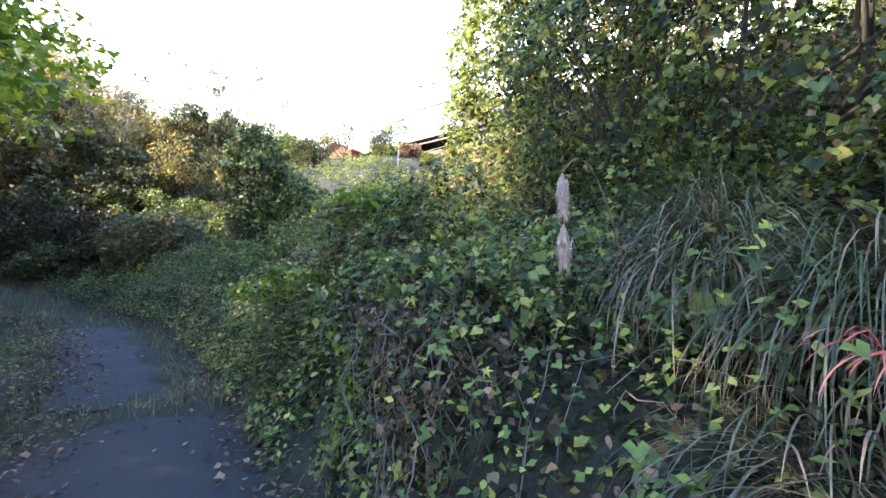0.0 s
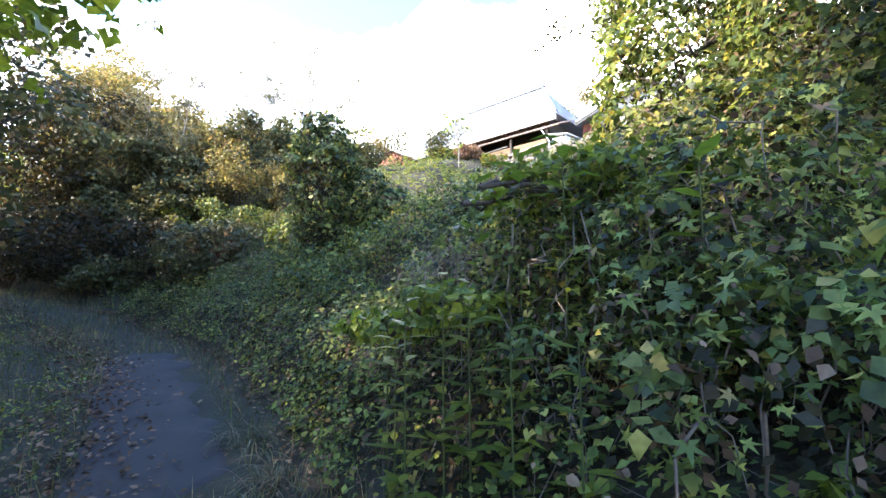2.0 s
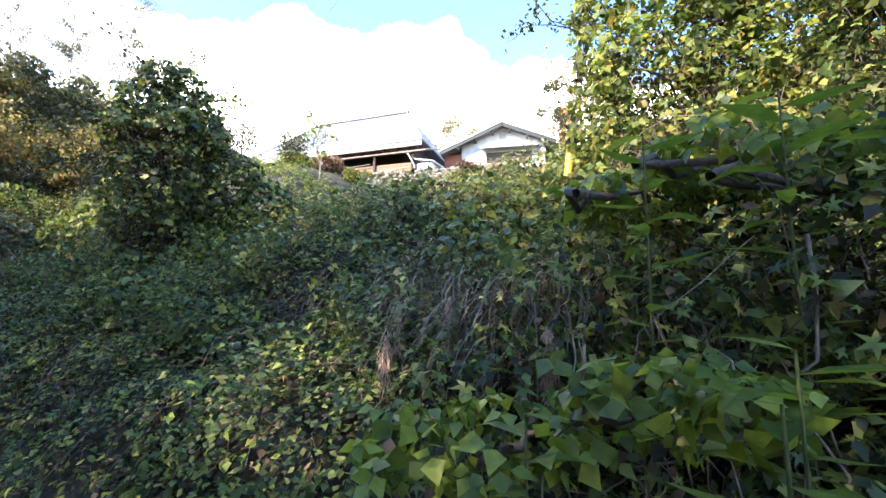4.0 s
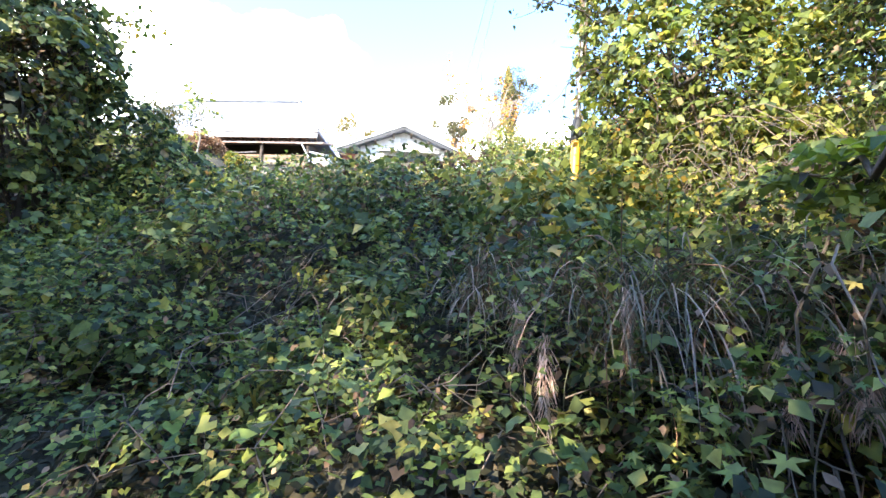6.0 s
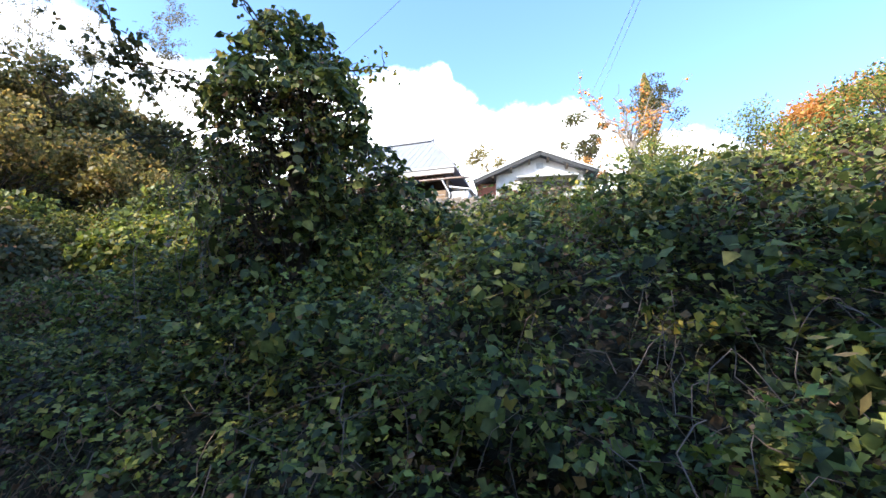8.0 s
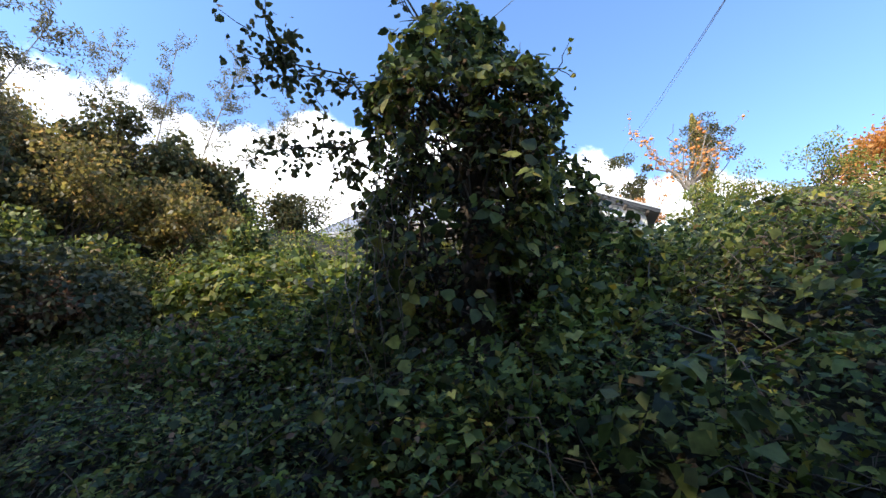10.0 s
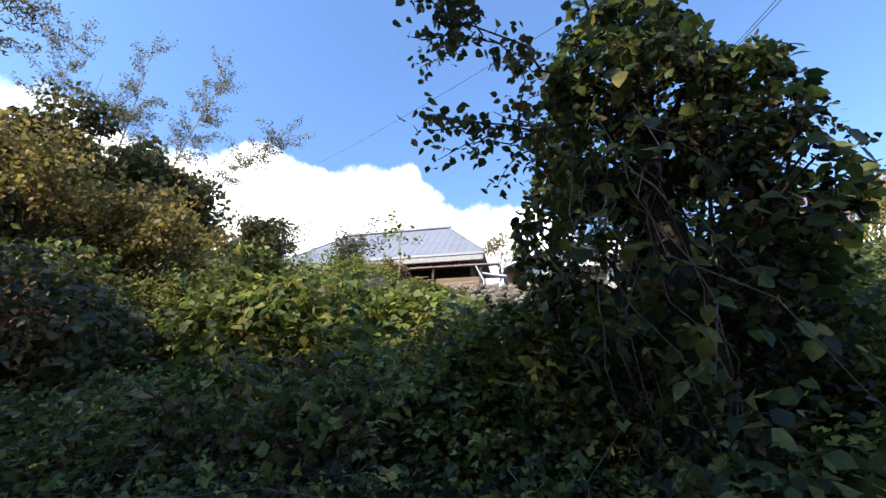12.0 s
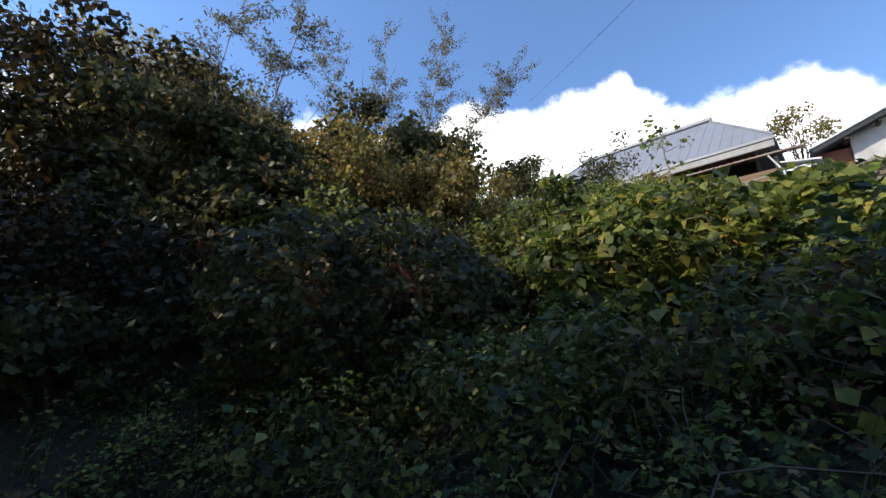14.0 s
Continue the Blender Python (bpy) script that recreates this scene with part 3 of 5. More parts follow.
    stuff("foot_seedlings", leaves(P, f, RNG.uniform(.035, .075, k.sum()), OVATE), M["hop"], "low light green seedlings at the foot of the bank", "weeds")
    x, y, s, u = scatter(-16, 2, -4, 14, 90000)
    k = (u < -.75) & (u > -4.5) & (s > -2) & (s < 16) & (RNG.uniform(size=len(u)) < np.clip(.45 + .8 * vnoise(x, y, .7, 41), 0, 1))
    P, f = cover(x[k], y[k], .12)
    stuff("verge_weeds", leaves(P, f, RNG.uniform(.03, .07, k.sum()), DIAMOND), M["hop"], "low creeping weeds on the grassy verge", "weeds")
    # verge grass
    x, y, s, u = scatter(-24, 6, -6, 22, 170000)
    side = ((u < -.72) & (u > -7)) | ((s > 11) & (u > -1.2) & (u < 4.2)) | ((np.abs(u) < 1.1) & (s > 4.75) & (s < 5.5)) | ((u > .35) & (u < 1.2) & (s > 5.3))
    k = side & (RNG.uniform(size=len(u)) < np.clip(.6 + .5 * vnoise(x, y, .5, 21), .1, 1)) & (s > -6) & (s < 24)
    n = k.sum()
    B = np.stack([x, y, ground(x, y)], -1)[k]
    stuff("verge_grass", blades(B, RNG.uniform(0, 6.28, n), RNG.uniform(.08, .32, n), RNG.uniform(.006, .014, n), RNG.uniform(.7, 1.5, n), RNG.uniform(.3, 1.9, n), 2), M["lawn"], "short tangled verge grass beside the track", "grass")


def tangle(name, n, x0, x1, y0, y1, test, lift, length, mat, label):
    """Dry stems that wander over the undergrowth."""
    out = []
    while len(out) < n:
        x, y = RNG.uniform(x0, x1), RNG.uniform(y0, y1)
        s, u = track_su(np.array([x]), np.array([y]))
        if not test(s[0], u[0]):
            continue
        a, l = RNG.uniform(0, 6.28), RNG.uniform(*length)
        t = np.linspace(0, 1, 8)
        px = x + np.cos(a) * l * t + np.cumsum(RNG.normal(size=8)) * .09 * l
        py = y + np.sin(a) * l * t + np.cumsum(RNG.normal(size=8)) * .09 * l
        pz = ground(px, py) + lift * (RNG.uniform(.2, 1) + .5 * np.sin(t * RNG.uniform(2, 6)))
        out.append(tube(np.stack([px, py, pz], -1), np.linspace(.0042, .0014, 8) * RNG.uniform(.5, 1.1), 3))
    stuff(name, join(out), mat, label, "stems")


build_undergrowth()
tangle("dry_stems", 1100, -12, 5, -3, 14, lambda s, u: 1.0 < u < 5 and -3 < s < 15, .30, (.25, .9), M["stem"], "thin dry brown vine stems over the bank")


# ---- silver grass ----
def silver_grass(x, y, n, length, lean, spread, label, mat="grass", plumes=0, lift=0.0, bow=1.0):
    """A tussock of long arching blades, some with seed plumes."""
    z = ground_at(x, y) + lift
    root = thing("silver_grass", pose(x, y, z - .05), label, "grass", "silver grass tussocks")
    b = np.c_[RNG.normal(0, .09, n), RNG.normal(0, .09, n), np.zeros(n)]
    head = lean + RNG.normal(0, spread, n)
    part("blades", blades(b, head, RNG.uniform(.5, 1.1, n) * length, RNG.uniform(.003, .0065, n), RNG.uniform(.5, 1.5, n), RNG.uniform(2.0, 3.0, n) * bow, 10), M[mat], root)
    root.children[0]["kind"] = "stuff"
    m = n // 3
    part("dry_blades", blades(b[:m], head[:m] + RNG.normal(0, .3, m), RNG.uniform(.5, 1, m) * length, RNG.uniform(.003, .006, m), RNG.uniform(.4, 1.4, m), RNG.uniform(1.4, 2.8, m), 8), M["straw"], root, "dry straw-coloured blades")["kind"] = "stuff"
    for i in range(plumes):
        plume(root, lean + RNG.normal(0, .5), length * RNG.uniform(.8, 1.1))
    return root


def plume(root, head, length):
    t = np.linspace(0, 1, 9)
    ang = 1.3 - 2.7 * t ** 1.3
    px = np.cumsum(np.cos(ang)) * length / 9
    pz = np.cumsum(np.sin(ang)) * length / 9
    P = np.stack([px * math.cos(head), px * math.sin(head), pz], -1)
    st = part("plume_stalk", tube(P, np.linspace(.004, .002, 9), 4), M["straw"], root)
    k = 150
    c = P[-1] - np.array([0, 0, .28]) * RNG.uniform(0, 1, k)[:, None] * np.linspace(1, 1, k)[:, None]
    c[:, :2] += RNG.normal(0, .010, (k, 2))
    part("plume", blades(c, RNG.uniform(0, 6.28, k), RNG.uniform(.05, .11, k), np.full(k, .004), np.full(k, -.9), np.full(k, .6), 3), M["plume"], st, "pale feathery seed plume")


WEST = math.atan2(-.55, -.83)      # down the bank, towards the track
for px, py, n, l, sp in ((1.35, 2.1, 240, 1.05, .6), (1.65, 1.55, 280, 1.15, .55), (1.9, 1.05, 280, 1.2, .55), (2.15, .45, 280, 1.3, .55), (2.3, -.3, 240, 1.3, .6), (1.5, 2.4, 120, .9, .8)):
    silver_grass(px, py, int(n * 1.5), l, WEST, sp, "large arching tussock of grey-green silver grass on the bank", lift=.1, bow=1.05)
for px, py, n, l, sp in ((1.2, .75, 220, .95, .5), (1.4, .35, 240, 1.0, .5), (1.6, -.05, 240, 1.1, .5), (1.05, 1.15, 120, .8, .6)):
    silver_grass(px, py, n, l, WEST, sp, "grey-green silver grass hanging over the foot of the bank", bow=1.05)
for px, py, n, l, p, up in ((-1.3, 5.6, 190, .85, 2, .22), (-1.15, 5.4, 120, .85, 1, .28), (-1.6, 6.2, 110, .65, 1, .2), (-1.45, 5.9, 50, .75, 1, .3), (-1.0, 5.2, 80, .9, 1, .3), (-.75, 4.95, 60, .9, 1, .3), (-1.35, 6.5, 60, .6, 0, .2)):
    silver_grass(px, py, int(n * .9), l * 1.08, WEST + .35, .9, "drooping pale silver grass tussock with faded plumes", "pale_grass" if p else "grass", p, up + .05)
for px, py, n, l in ((-1.4, 6.6, 60, .7), (-.9, 6.9, 60, .7), (-1.9, 7.3, 40, .6), (-2.75, 4.8, 110, .5), (-3.3, 5.45, 120, .5), (-5.6, 8.9, 40, .6), (-5.0, 8.6, 30, .6)):
    silver_grass(px, py, n, l, WEST, 1.6, "small tuft of green grass among the weeds", bow=.9)


def hanging_plume(x, y, ztop, zend, label):
    """A stalk with two heavy pale seed heads hanging one below the other."""
    root = thing("seed_head", pose(x, y, zend), label, "grass", "hanging seed heads")
    h = ztop - zend
    bx, by = .42, .2
    foot = ground_at(x + bx, y + by) - zend - .05
    t = np.linspace(0, 1, 10)[:, None]
    a, b, c = np.array([bx, by, foot]), np.array([bx * .5, by * .5, h + .35]), np.array([0, 0, h])
    st = part("stalk", tube((1 - t) ** 2 * a + 2 * t * (1 - t) * b + t * t * c, np.linspace(.006, .003, 10), 5), M["straw"], root)
    part("stem", tube([(0, 0, h), (.004, 0, h * .5), (0, 0, 0)], .003, 4), M["straw"], root)
    for top in (1.0, .46):
        k = 420
        f = RNG.uniform(0, 1, k)
        P = np.c_[RNG.normal(0, .012, k) * np.sin(f * 3.1), RNG.normal(0, .012, k) * np.sin(f * 3.1), h * (top - .34 * f)]
        part("plume", blades(P, RNG.uniform(0, 6.28, k), RNG.uniform(.05, .10, k), np.full(k, .005), np.full(k, -1.2), np.full(k, .25), 3), M["plume"], root, "pale cream feathery seed head")


hanging_plume(.54, 1.9, 1.93, 1.50, "two pale cream seed heads hanging on a bent stalk")


def red_tuft(x, y, z):
    root = thing("red_grass", pose(x, y, z), "tuft of grass with reddened pink blades", "grass")
    n = 26
    b = np.c_[RNG.normal(0, .02, n), RNG.normal(0, .02, n), np.zeros(n)]
    part("blades", blades(b, WEST + 0.2 + RNG.normal(0, .9, n), RNG.uniform(.14, .28, n), RNG.uniform(.003, .006, n), RNG.uniform(-.1, .7, n), RNG.uniform(.9, 1.8, n), 8), M["red_grass"], root)


red_tuft(1.06, 1.0, 1.28)


# ---- vine-clad masses ----
def lump_points(lumps, per_m2, shell=(.72, 1.06), inside=.66):
    """Points in the outer shell of ellipsoids (x, y, z, rx, ry, rz), with outward facings."""
    P, Nn = [], []
    for cx, cy, cz, rx, ry, rz in lumps:
        area = 4 * math.pi * ((rx * ry) ** 1.6 / 3 + (rx * rz) ** 1.6 / 3 + (ry * rz) ** 1.6 / 3) ** (1 / 1.6)
        n = int(area * per_m2 * (.45 if cz > 6 else 1))
        d = unit(RNG.normal(size=(n, 3)))
        r = RNG.uniform(*shell, n) ** .6
        bump = 1 + .16 * vnoise(d[:, 0] * 3 + cx, d[:, 2] * 3 + d[:, 1] * 2 + cz, .8)
        R = np.array([rx, ry, rz])
        P.append(np.array([cx, cy, cz]) + d * R * (r * bump)[:, None])
        Nn.append(unit(d / R) * .6 + np.array([-.05, -.1, .62]) + RNG.normal(size=(n, 3)) * .5)
    P, Nn = np.concatenate(P), np.concatenate(Nn)
    keep = P[:, 2] > ground(P[:, 0], P[:, 1]) - .05
    for cx, cy, cz, rx, ry, rz in lumps:
        keep &= (((P - [cx, cy, cz]) / [rx, ry, rz]) ** 2).sum(1) > inside ** 2
    return P[keep], Nn[keep]


def limb(a, b, r0, r1, sag=.0, n=7, wob=.05):
    t = np.linspace(0, 1, n)[:, None]
    a, b = np.array(a, float), np.array(b, float)
    p = a * (1 - t) + b * t
    l = np.linalg.norm(b - a)
    p[1:-1] += RNG.normal(size=(n - 2, 3)) * wob * l * .5
    p[:, 2] -= sag * np.sin(t[:, 0] * np.pi)
    return tube(p, np.linspace(r0, r1, n), 5)


def sprig(root, a, b, n, size, mat, name="sprig", label="", spread=.22, shape=OVATE):
    """A leafy branch from a to b, both relative to root."""
    a, b = np.array(a, float), np.array(b, float)
    items = [limb(a, b, .014, .004, 0, 7, .05)]
    tips = []
    for k in range(12):
        f = RNG.uniform(.2, 1)
        c = a + (b - a) * f
        e = c + (b - a) * .18 + RNG.normal(size=3) * spread
        items.append(limb(c, e, .006, .002, 0, 5, .08))
        tips.append((c, e))
    br = part(name, join(items), M["bark"], root)
    P = np.concatenate([c + (e - c) * RNG.uniform(.1, 1.1, (n // 12, 1)) + RNG.normal(size=(n // 12, 3)) * .045 for c, e in tips])
    part("leaves", leaves(P, np.array([0, 0, .8]) + RNG.normal(size=(len(P), 3)) * .6, RNG.uniform(.7, 1.15, len(P)) * size, shape, droop=.5), mat, br, label)


def hanging_vines(root, o, n, lumps, mat, name="vine_curtain"):
    """Bare stems hanging down the sides of lumps."""
    out = []
    for k in range(n):
        cx, cy, cz, rx, ry, rz = lumps[RNG.integers(len(lumps))]
        a = RNG.uniform(0, 6.28)
        top = np.array([cx + rx * .7 * math.cos(a), cy + ry * .7 * math.sin(a), cz + rz * RNG.uniform(0, .6)])
        t = np.linspace(0, 1, 9)[:, None]
        drop = RNG.uniform(.35, 1.2)
        p = top + np.array([math.cos(a) * .1, math.sin(a) * .1, -drop]) * t + np.cumsum(RNG.normal(size=(9, 3)) * .045, 0)
        p[:, 2] = np.maximum(p[:, 2], ground(p[:, 0], p[:, 1]) + .03)
        out.append(tube(p - o, np.linspace(.005, .0015, 9) * RNG.uniform(.4, 1.2), 4))
    part(name, join(out), mat, root, "bare brown hanging vine stems")["kind"] = "stuff"


def vine_mass(name, lumps, label, category, leaf=(.08, .13), per=150, mat="vine", small=60, stems=40, lobed_share=0.0, trunk=None, boughs=7, thin=None, hollow=None, shape=KITE):
    cx, cy = lumps[0][0], lumps[0][1]
    o = np.array([cx, cy, ground_at(cx, cy)])
    root = thing(name, pose(*o), label, category)
    P, Nn = lump_points(lumps, per)
    if thin:
        q = P - [cx, cy, 0]
        bare = (q[:, 0] * thin[0] + q[:, 1] * thin[1] > .35) & (q[:, 2] > 1.9) & (q[:, 2] < 3.9)
        keep = ~bare | (RNG.uniform(size=len(P)) < .3)
        P, Nn = P[keep], Nn[keep]
    def sheltered(P):
        """Few leaves low down, under the overhang."""
        s, u = track_su(P[:, 0], P[:, 1])
        h = (P[:, 2] - track_z(s)) / hollow + .25 * vnoise(P[:, 0] * 2, P[:, 1] * 2, .6, 3)
        return RNG.uniform(size=len(P)) < np.clip((h - .42) / .3, .10, 1)

    if hollow:
        q = sheltered(P)
        P, Nn = P[q], Nn[q]
    part("vine_leaves", (lambda g: (g[0] - o, g[1]))(trifoliate(P, Nn, leaf[0] + (leaf[1] - leaf[0]) * RNG.uniform(0, 1, len(P)) ** 1.8, .45, shape)), M[mat], root)
    if lobed_share:
        P, Nn = lump_points(lumps, per * lobed_share)
        if hollow:
            q = sheltered(P)
            P, Nn = P[q], Nn[q]
        part("creeper_leaves", (lambda g: (g[0] - o, g[1]))(leaves(P, Nn, .034 + .055 * RNG.uniform(0, 1, len(P)) ** 1.7, PALMATE if hollow else LOBED, droop=.45)), M["hop"], root)
    # inner leaves get the near-black leaf tone, painted shade inside the growth
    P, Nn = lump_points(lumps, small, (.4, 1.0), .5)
    part("inner_leaves", (lambda g: (g[0] - o, g[1]))(leaves(P, Nn, RNG.uniform(.03, .058, len(P)), DIAMOND, droop=.4)), M["shade_toned"], root, "inner leaves coloured dark as shade inside the growth")
    P, Nn = lump_points(lumps, small * .5, (.5, .98))
    part("dead_leaves", (lambda g: (g[0] - o, g[1]))(leaves(P, Nn, RNG.uniform(.02, .055, len(P)), DIAMOND, droop=.6)), M["dry"], root, "withered brown leaves in the vines")
    items = []
    for x, y, z, rx, ry, rz in lumps:
        for k in range(boughs):
            a, b = RNG.uniform(0, 6.28), RNG.uniform(-.3, .9)
            items.append(limb((cx - o[0] + (x - cx) * .5, cy - o[1] + (y - cy) * .5, max(z - o[2] - rz * .7, .1)), (x - o[0] + rx * .8 * math.cos(a), y - o[1] + ry * .8 * math.sin(a), z - o[2] + rz * b * .8), .02, .005, 0, 6, .1))
    if items:
        part("woody_core", join(items), M["bark"], root)["kind"] = "stuff"
    if trunk:
        part("trunk", tube([(0, 0, -.3), (.03, .02, 1), (-.05, 0, trunk * .5), (0, .04, trunk)], [.16, .13, .1, .03], 9), M["bark"], root, smooth=True)
    hanging_vines(root, o, stems, lumps, M["stem"])
    return root, o


TREE = [(-4.15, 9.95, 2.2, .85, .95, 1.1), (-4.4, 9.85, 3.15, .72, .72, .85), (-4.5, 9.8, 3.85, .66, .62, .6), (-4.6, 9.75, 4.4, .44, .44, .45), (-4.15, 9.75, 4.3, .4, .4, .4),
        (-3.65, 10.05, 3.35, .55, .65, .65), (-3.15, 10.25, 3.05, .6, .7, .6), (-2.65, 10.45, 2.85, .6, .7, .6), (-2.1, 10.55, 2.6, .6, .7, .5), (-4.6, 9.5, 1.6, .5, .5, .5), (-4.25, 9.75, 4.72, .30, .30, .30), (-4.5, 9.7, 4.75, .30, .30, .34),
        (-4.25, 9.3, 3.25, .45, .4, .55), (-4.1, 9.4, 3.9, .38, .36, .4), (-4.4, 10.5, 3.2, .6, .5, .85), (-4.35, 10.5, 2.3, .8, .6, .8), (-4.35, 10.4, 4.1, .45, .45, .45), (-4.85, 9.7, 4.05, .3, .3, .25), (-3.85, 9.6, 4.0, .28, .28, .3)]
tree, o = vine_mass("vine_clad_tree", TREE, "small tree smothered in dark green kudzu vines", "tree", (.045, .125), 165, "vine", 170, 34, trunk=2.8, thin=(-.88, -.47), shape=OVATE)
out = []
for k in range(18):
    a = np.array([RNG.normal(-4.95, .09), RNG.normal(9.72, .09), RNG.uniform(2.9, 3.9)])
    e = np.array([RNG.normal(-4.78, .12), RNG.normal(9.42, .12), RNG.uniform(1.6, 2.4)])
    t = np.linspace(0, 1, 9)[:, None]
    p = a * (1 - t) + e * t + np.cumsum(RNG.normal(size=(9, 3)) * .07, 0) + np.array([-.12, -.1, 0]) * np.sin(t * np.pi)
    out.append(tube(p - o, np.linspace(.004, .0015, 9) * RNG.uniform(.4, 1.2), 4))
part("vine_tangle", join(out), M["stem"], tree, "tangle of bare brown vine stems")["kind"] = "stuff"
sprig(tree, np.array((-4.5, 9.8, 4.1)) - o, np.array((-5.85, 9.85, 4.25)) - o, 560, .062, M["dark_tree"], label="small glossy evergreen leaves on a side branch")
sprig(tree, np.array((-4.5, 9.8, 3.8)) - o, np.array((-5.7, 9.85, 3.5)) - o, 420, .06, M["dark_tree"])
sprig(tree, np.array((-4.0, 9.8, 4.6)) - o, np.array((-3.4, 9.7, 4.75)) - o, 60, .07, M["vine_yellow"], spread=.12)
sprig(tree, np.array((-4.6, 9.8, 4.7)) - o, np.array((-5.2, 9.7, 5.5)) - o, 24, .07, M["dark_tree"], spread=.1)

WALL = [(1.6, 3.4, 3.1, 1.0, 1.1, 1.3), (1.45, 4.4, 3.6, .95, 1.0, 1.5), (2.0, 2.2, 3.2, .9, 1.1, 1.4), (2.6, 1.2, 3.4, .9, 1.2, 1.6), (1.65, 4.0, 5.0, 1.0, 1.2, 1.3), (2.6, 2.5, 5.0, 1.2, 1.4, 1.5), (3.3, .6, 5.2, 1.2, 1.5, 1.6), (3.2, -.6, 3.5, 1.0, 1.3, 1.6),
        (2.4, 3.8, 6.6, 1.3, 1.5, 1.5), (3.3, 2.0, 7.0, 1.5, 1.6, 1.7), (4.2, .2, 7.2, 1.6, 1.8, 1.8), (4.0, -2.0, 5.0, 1.5, 1.6, 2.2), (3.2, 3.2, 8.4, 1.2, 1.4, 1.2)]
vine_mass("vine_thicket", WALL, "tall thicket overgrown with leafy vines above the bank", "vine thicket", (.035, .085), 95, "vine", 120, 130, 1.0)
COLUMN = [(1.05, 6.35, 3.6, .95, .9, 1.3), (1.1, 6.5, 4.9, .95, .9, 1.2), (1.9, 6.0, 3.5, 1.1, 1.0, 1.5), (2.0, 6.1, 5.2, 1.2, 1.1, 1.3), (1.1, 6.4, 6.1, .8, .8, .9), (3.1, 5.4, 4.0, 1.1, 1.1, 1.6), (1.3, 5.6, 2.9, .7, .6, .5)]
column, o = vine_mass("vine_clad_thicket", COLUMN, "sunlit tall clump hung with yellow-green kudzu beside a guy wire", "vine thicket", (.055, .12), 135, "vine_sun_toned", 110, 50)
sprig(column, np.array((.7, 6.6, 4.7)) - o, np.array((-.35, 6.8, 4.6)) - o, 160, .05, M["dark_tree"])
sprig(column, np.array((.6, 6.6, 4.4)) - o, np.array((-.05, 6.9, 3.95)) - o, 60, .05, M["vine"])


def low_mound(name, lumps, label, mat, leaf, per):
    root, o = vine_mass(name, lumps, label, "bush", leaf, per, mat, 50, 14)
    return root


# both slope mounds use the lighter leaves that have sunlight in their colour
low_mound("kudzu_mound", [(-5.7, 13.5, 3.1, 1.4, .9, .8), (-4.8, 13.2, 3.1, 1.0, .9, .75), (-6.6, 13.6, 2.8, .9, .8, .8)], "rounded mound of kudzu on the slope in sunlit-toned leaves", "vine_sun_toned", (.09, .15), 130)
low_mound("kudzu_mound", [(-4.95, 10.75, 2.3, .5, .45, .6), (-5.35, 10.95, 1.95, .6, .5, .5), (-5.9, 11.3, 1.9, .6, .5, .45)], "low mound of sunlit-toned kudzu beside the vine-clad tree", "vine_sun_toned", (.05, .11), 190)
low_mound("ivy_mound", [(-8.6, 13.6, 2.6, 1.2, 1.0, 1.0), (-9.6, 13.3, 2.6, 1.0, 1.0, .9), (-7.7, 13.8, 2.4, .8, .8, .7)], "dark mound of ivy-like leaves on the bank", "dark_tree", (.07, .12), 150)


def hedge(name, s0, s1, u0, u1, rad, top, label, per, mat, lob, leaf=(.05, .11), hollow=None):
    """Rank growth along the foot of the bank, at u0 .. u1 from the middle of the track, its top above the track."""
    lumps = []
    for s in np.arange(s0, s1, .42):
        for u in np.arange(u0, u1 + .01, .5):
            q = rad * RNG.uniform(.55, 1.3)
            x, y = on_track(np.array([s + RNG.uniform(-.15, .15)]), u + RNG.uniform(-.12, .12))
            if math.hypot(x[0] + 1.75, y[0] - 5.65) < .3:
                continue
            t = np.interp(u, [u0, u0 + .5, u0 + 1.2], top)
            lumps.append((x[0], y[0], float(track_z(s)) + t * RNG.uniform(.85, 1.08) - q, q * 1.15, q, q))
    vine_mass(name, lumps, label, "undergrowth", leaf, per, mat, 130, 150 if hollow else 50, lob, boughs=0, hollow=hollow)


def clumps():
    """Leafy clumps of several weeds standing out of the carpet of vines."""
    kinds = {"vine": (KITE, (.04, .11), "clumps of dark green kudzu sprouts on the bank"), "hop": (LOBED, (.03, .075), "clumps of light green creeper on the bank"),
             "vine_yellow": (KITE, (.03, .08), "clumps of yellowing leafy weeds on the bank"), "lawn": (LANCE, (.06, .14), "clumps of narrow-leaved weeds on the bank"), "dry": (DIAMOND, (.03, .07), "clumps of withered brown weeds on the bank")}
    share = [.34, .26, .14, .16, .10]
    lumps = {k: [] for k in kinds}
    while sum(map(len, lumps.values())) < 480:
        x, y = RNG.uniform(-10, 4), RNG.uniform(-1, 17)
        s, u = track_su(np.array([x]), np.array([y]))
        if not (1.75 < u[0] < 8.5 and -.5 < s[0] < 15.5) or math.hypot(x + 1.75, y - 5.65) < .4:
            continue
        q = RNG.uniform(.12, .34) * (1 + .04 * u[0])
        lumps[list(kinds)[RNG.choice(5, p=share)]].append((x, y, ground_at(x, y) + .30 + q * .35, q * RNG.uniform(.9, 1.5), q * RNG.uniform(.9, 1.5), q))
    for k, (shape, size, label) in kinds.items():
        P, Nn = lump_points(lumps[k], 135, (.5, 1.1), .2)
        stuff("weed_clumps", leaves(P, Nn, size[0] + (size[1] - size[0]) * RNG.uniform(0, 1, len(P)) ** 1.8, shape, droop=.45), M[k], label, "weeds")


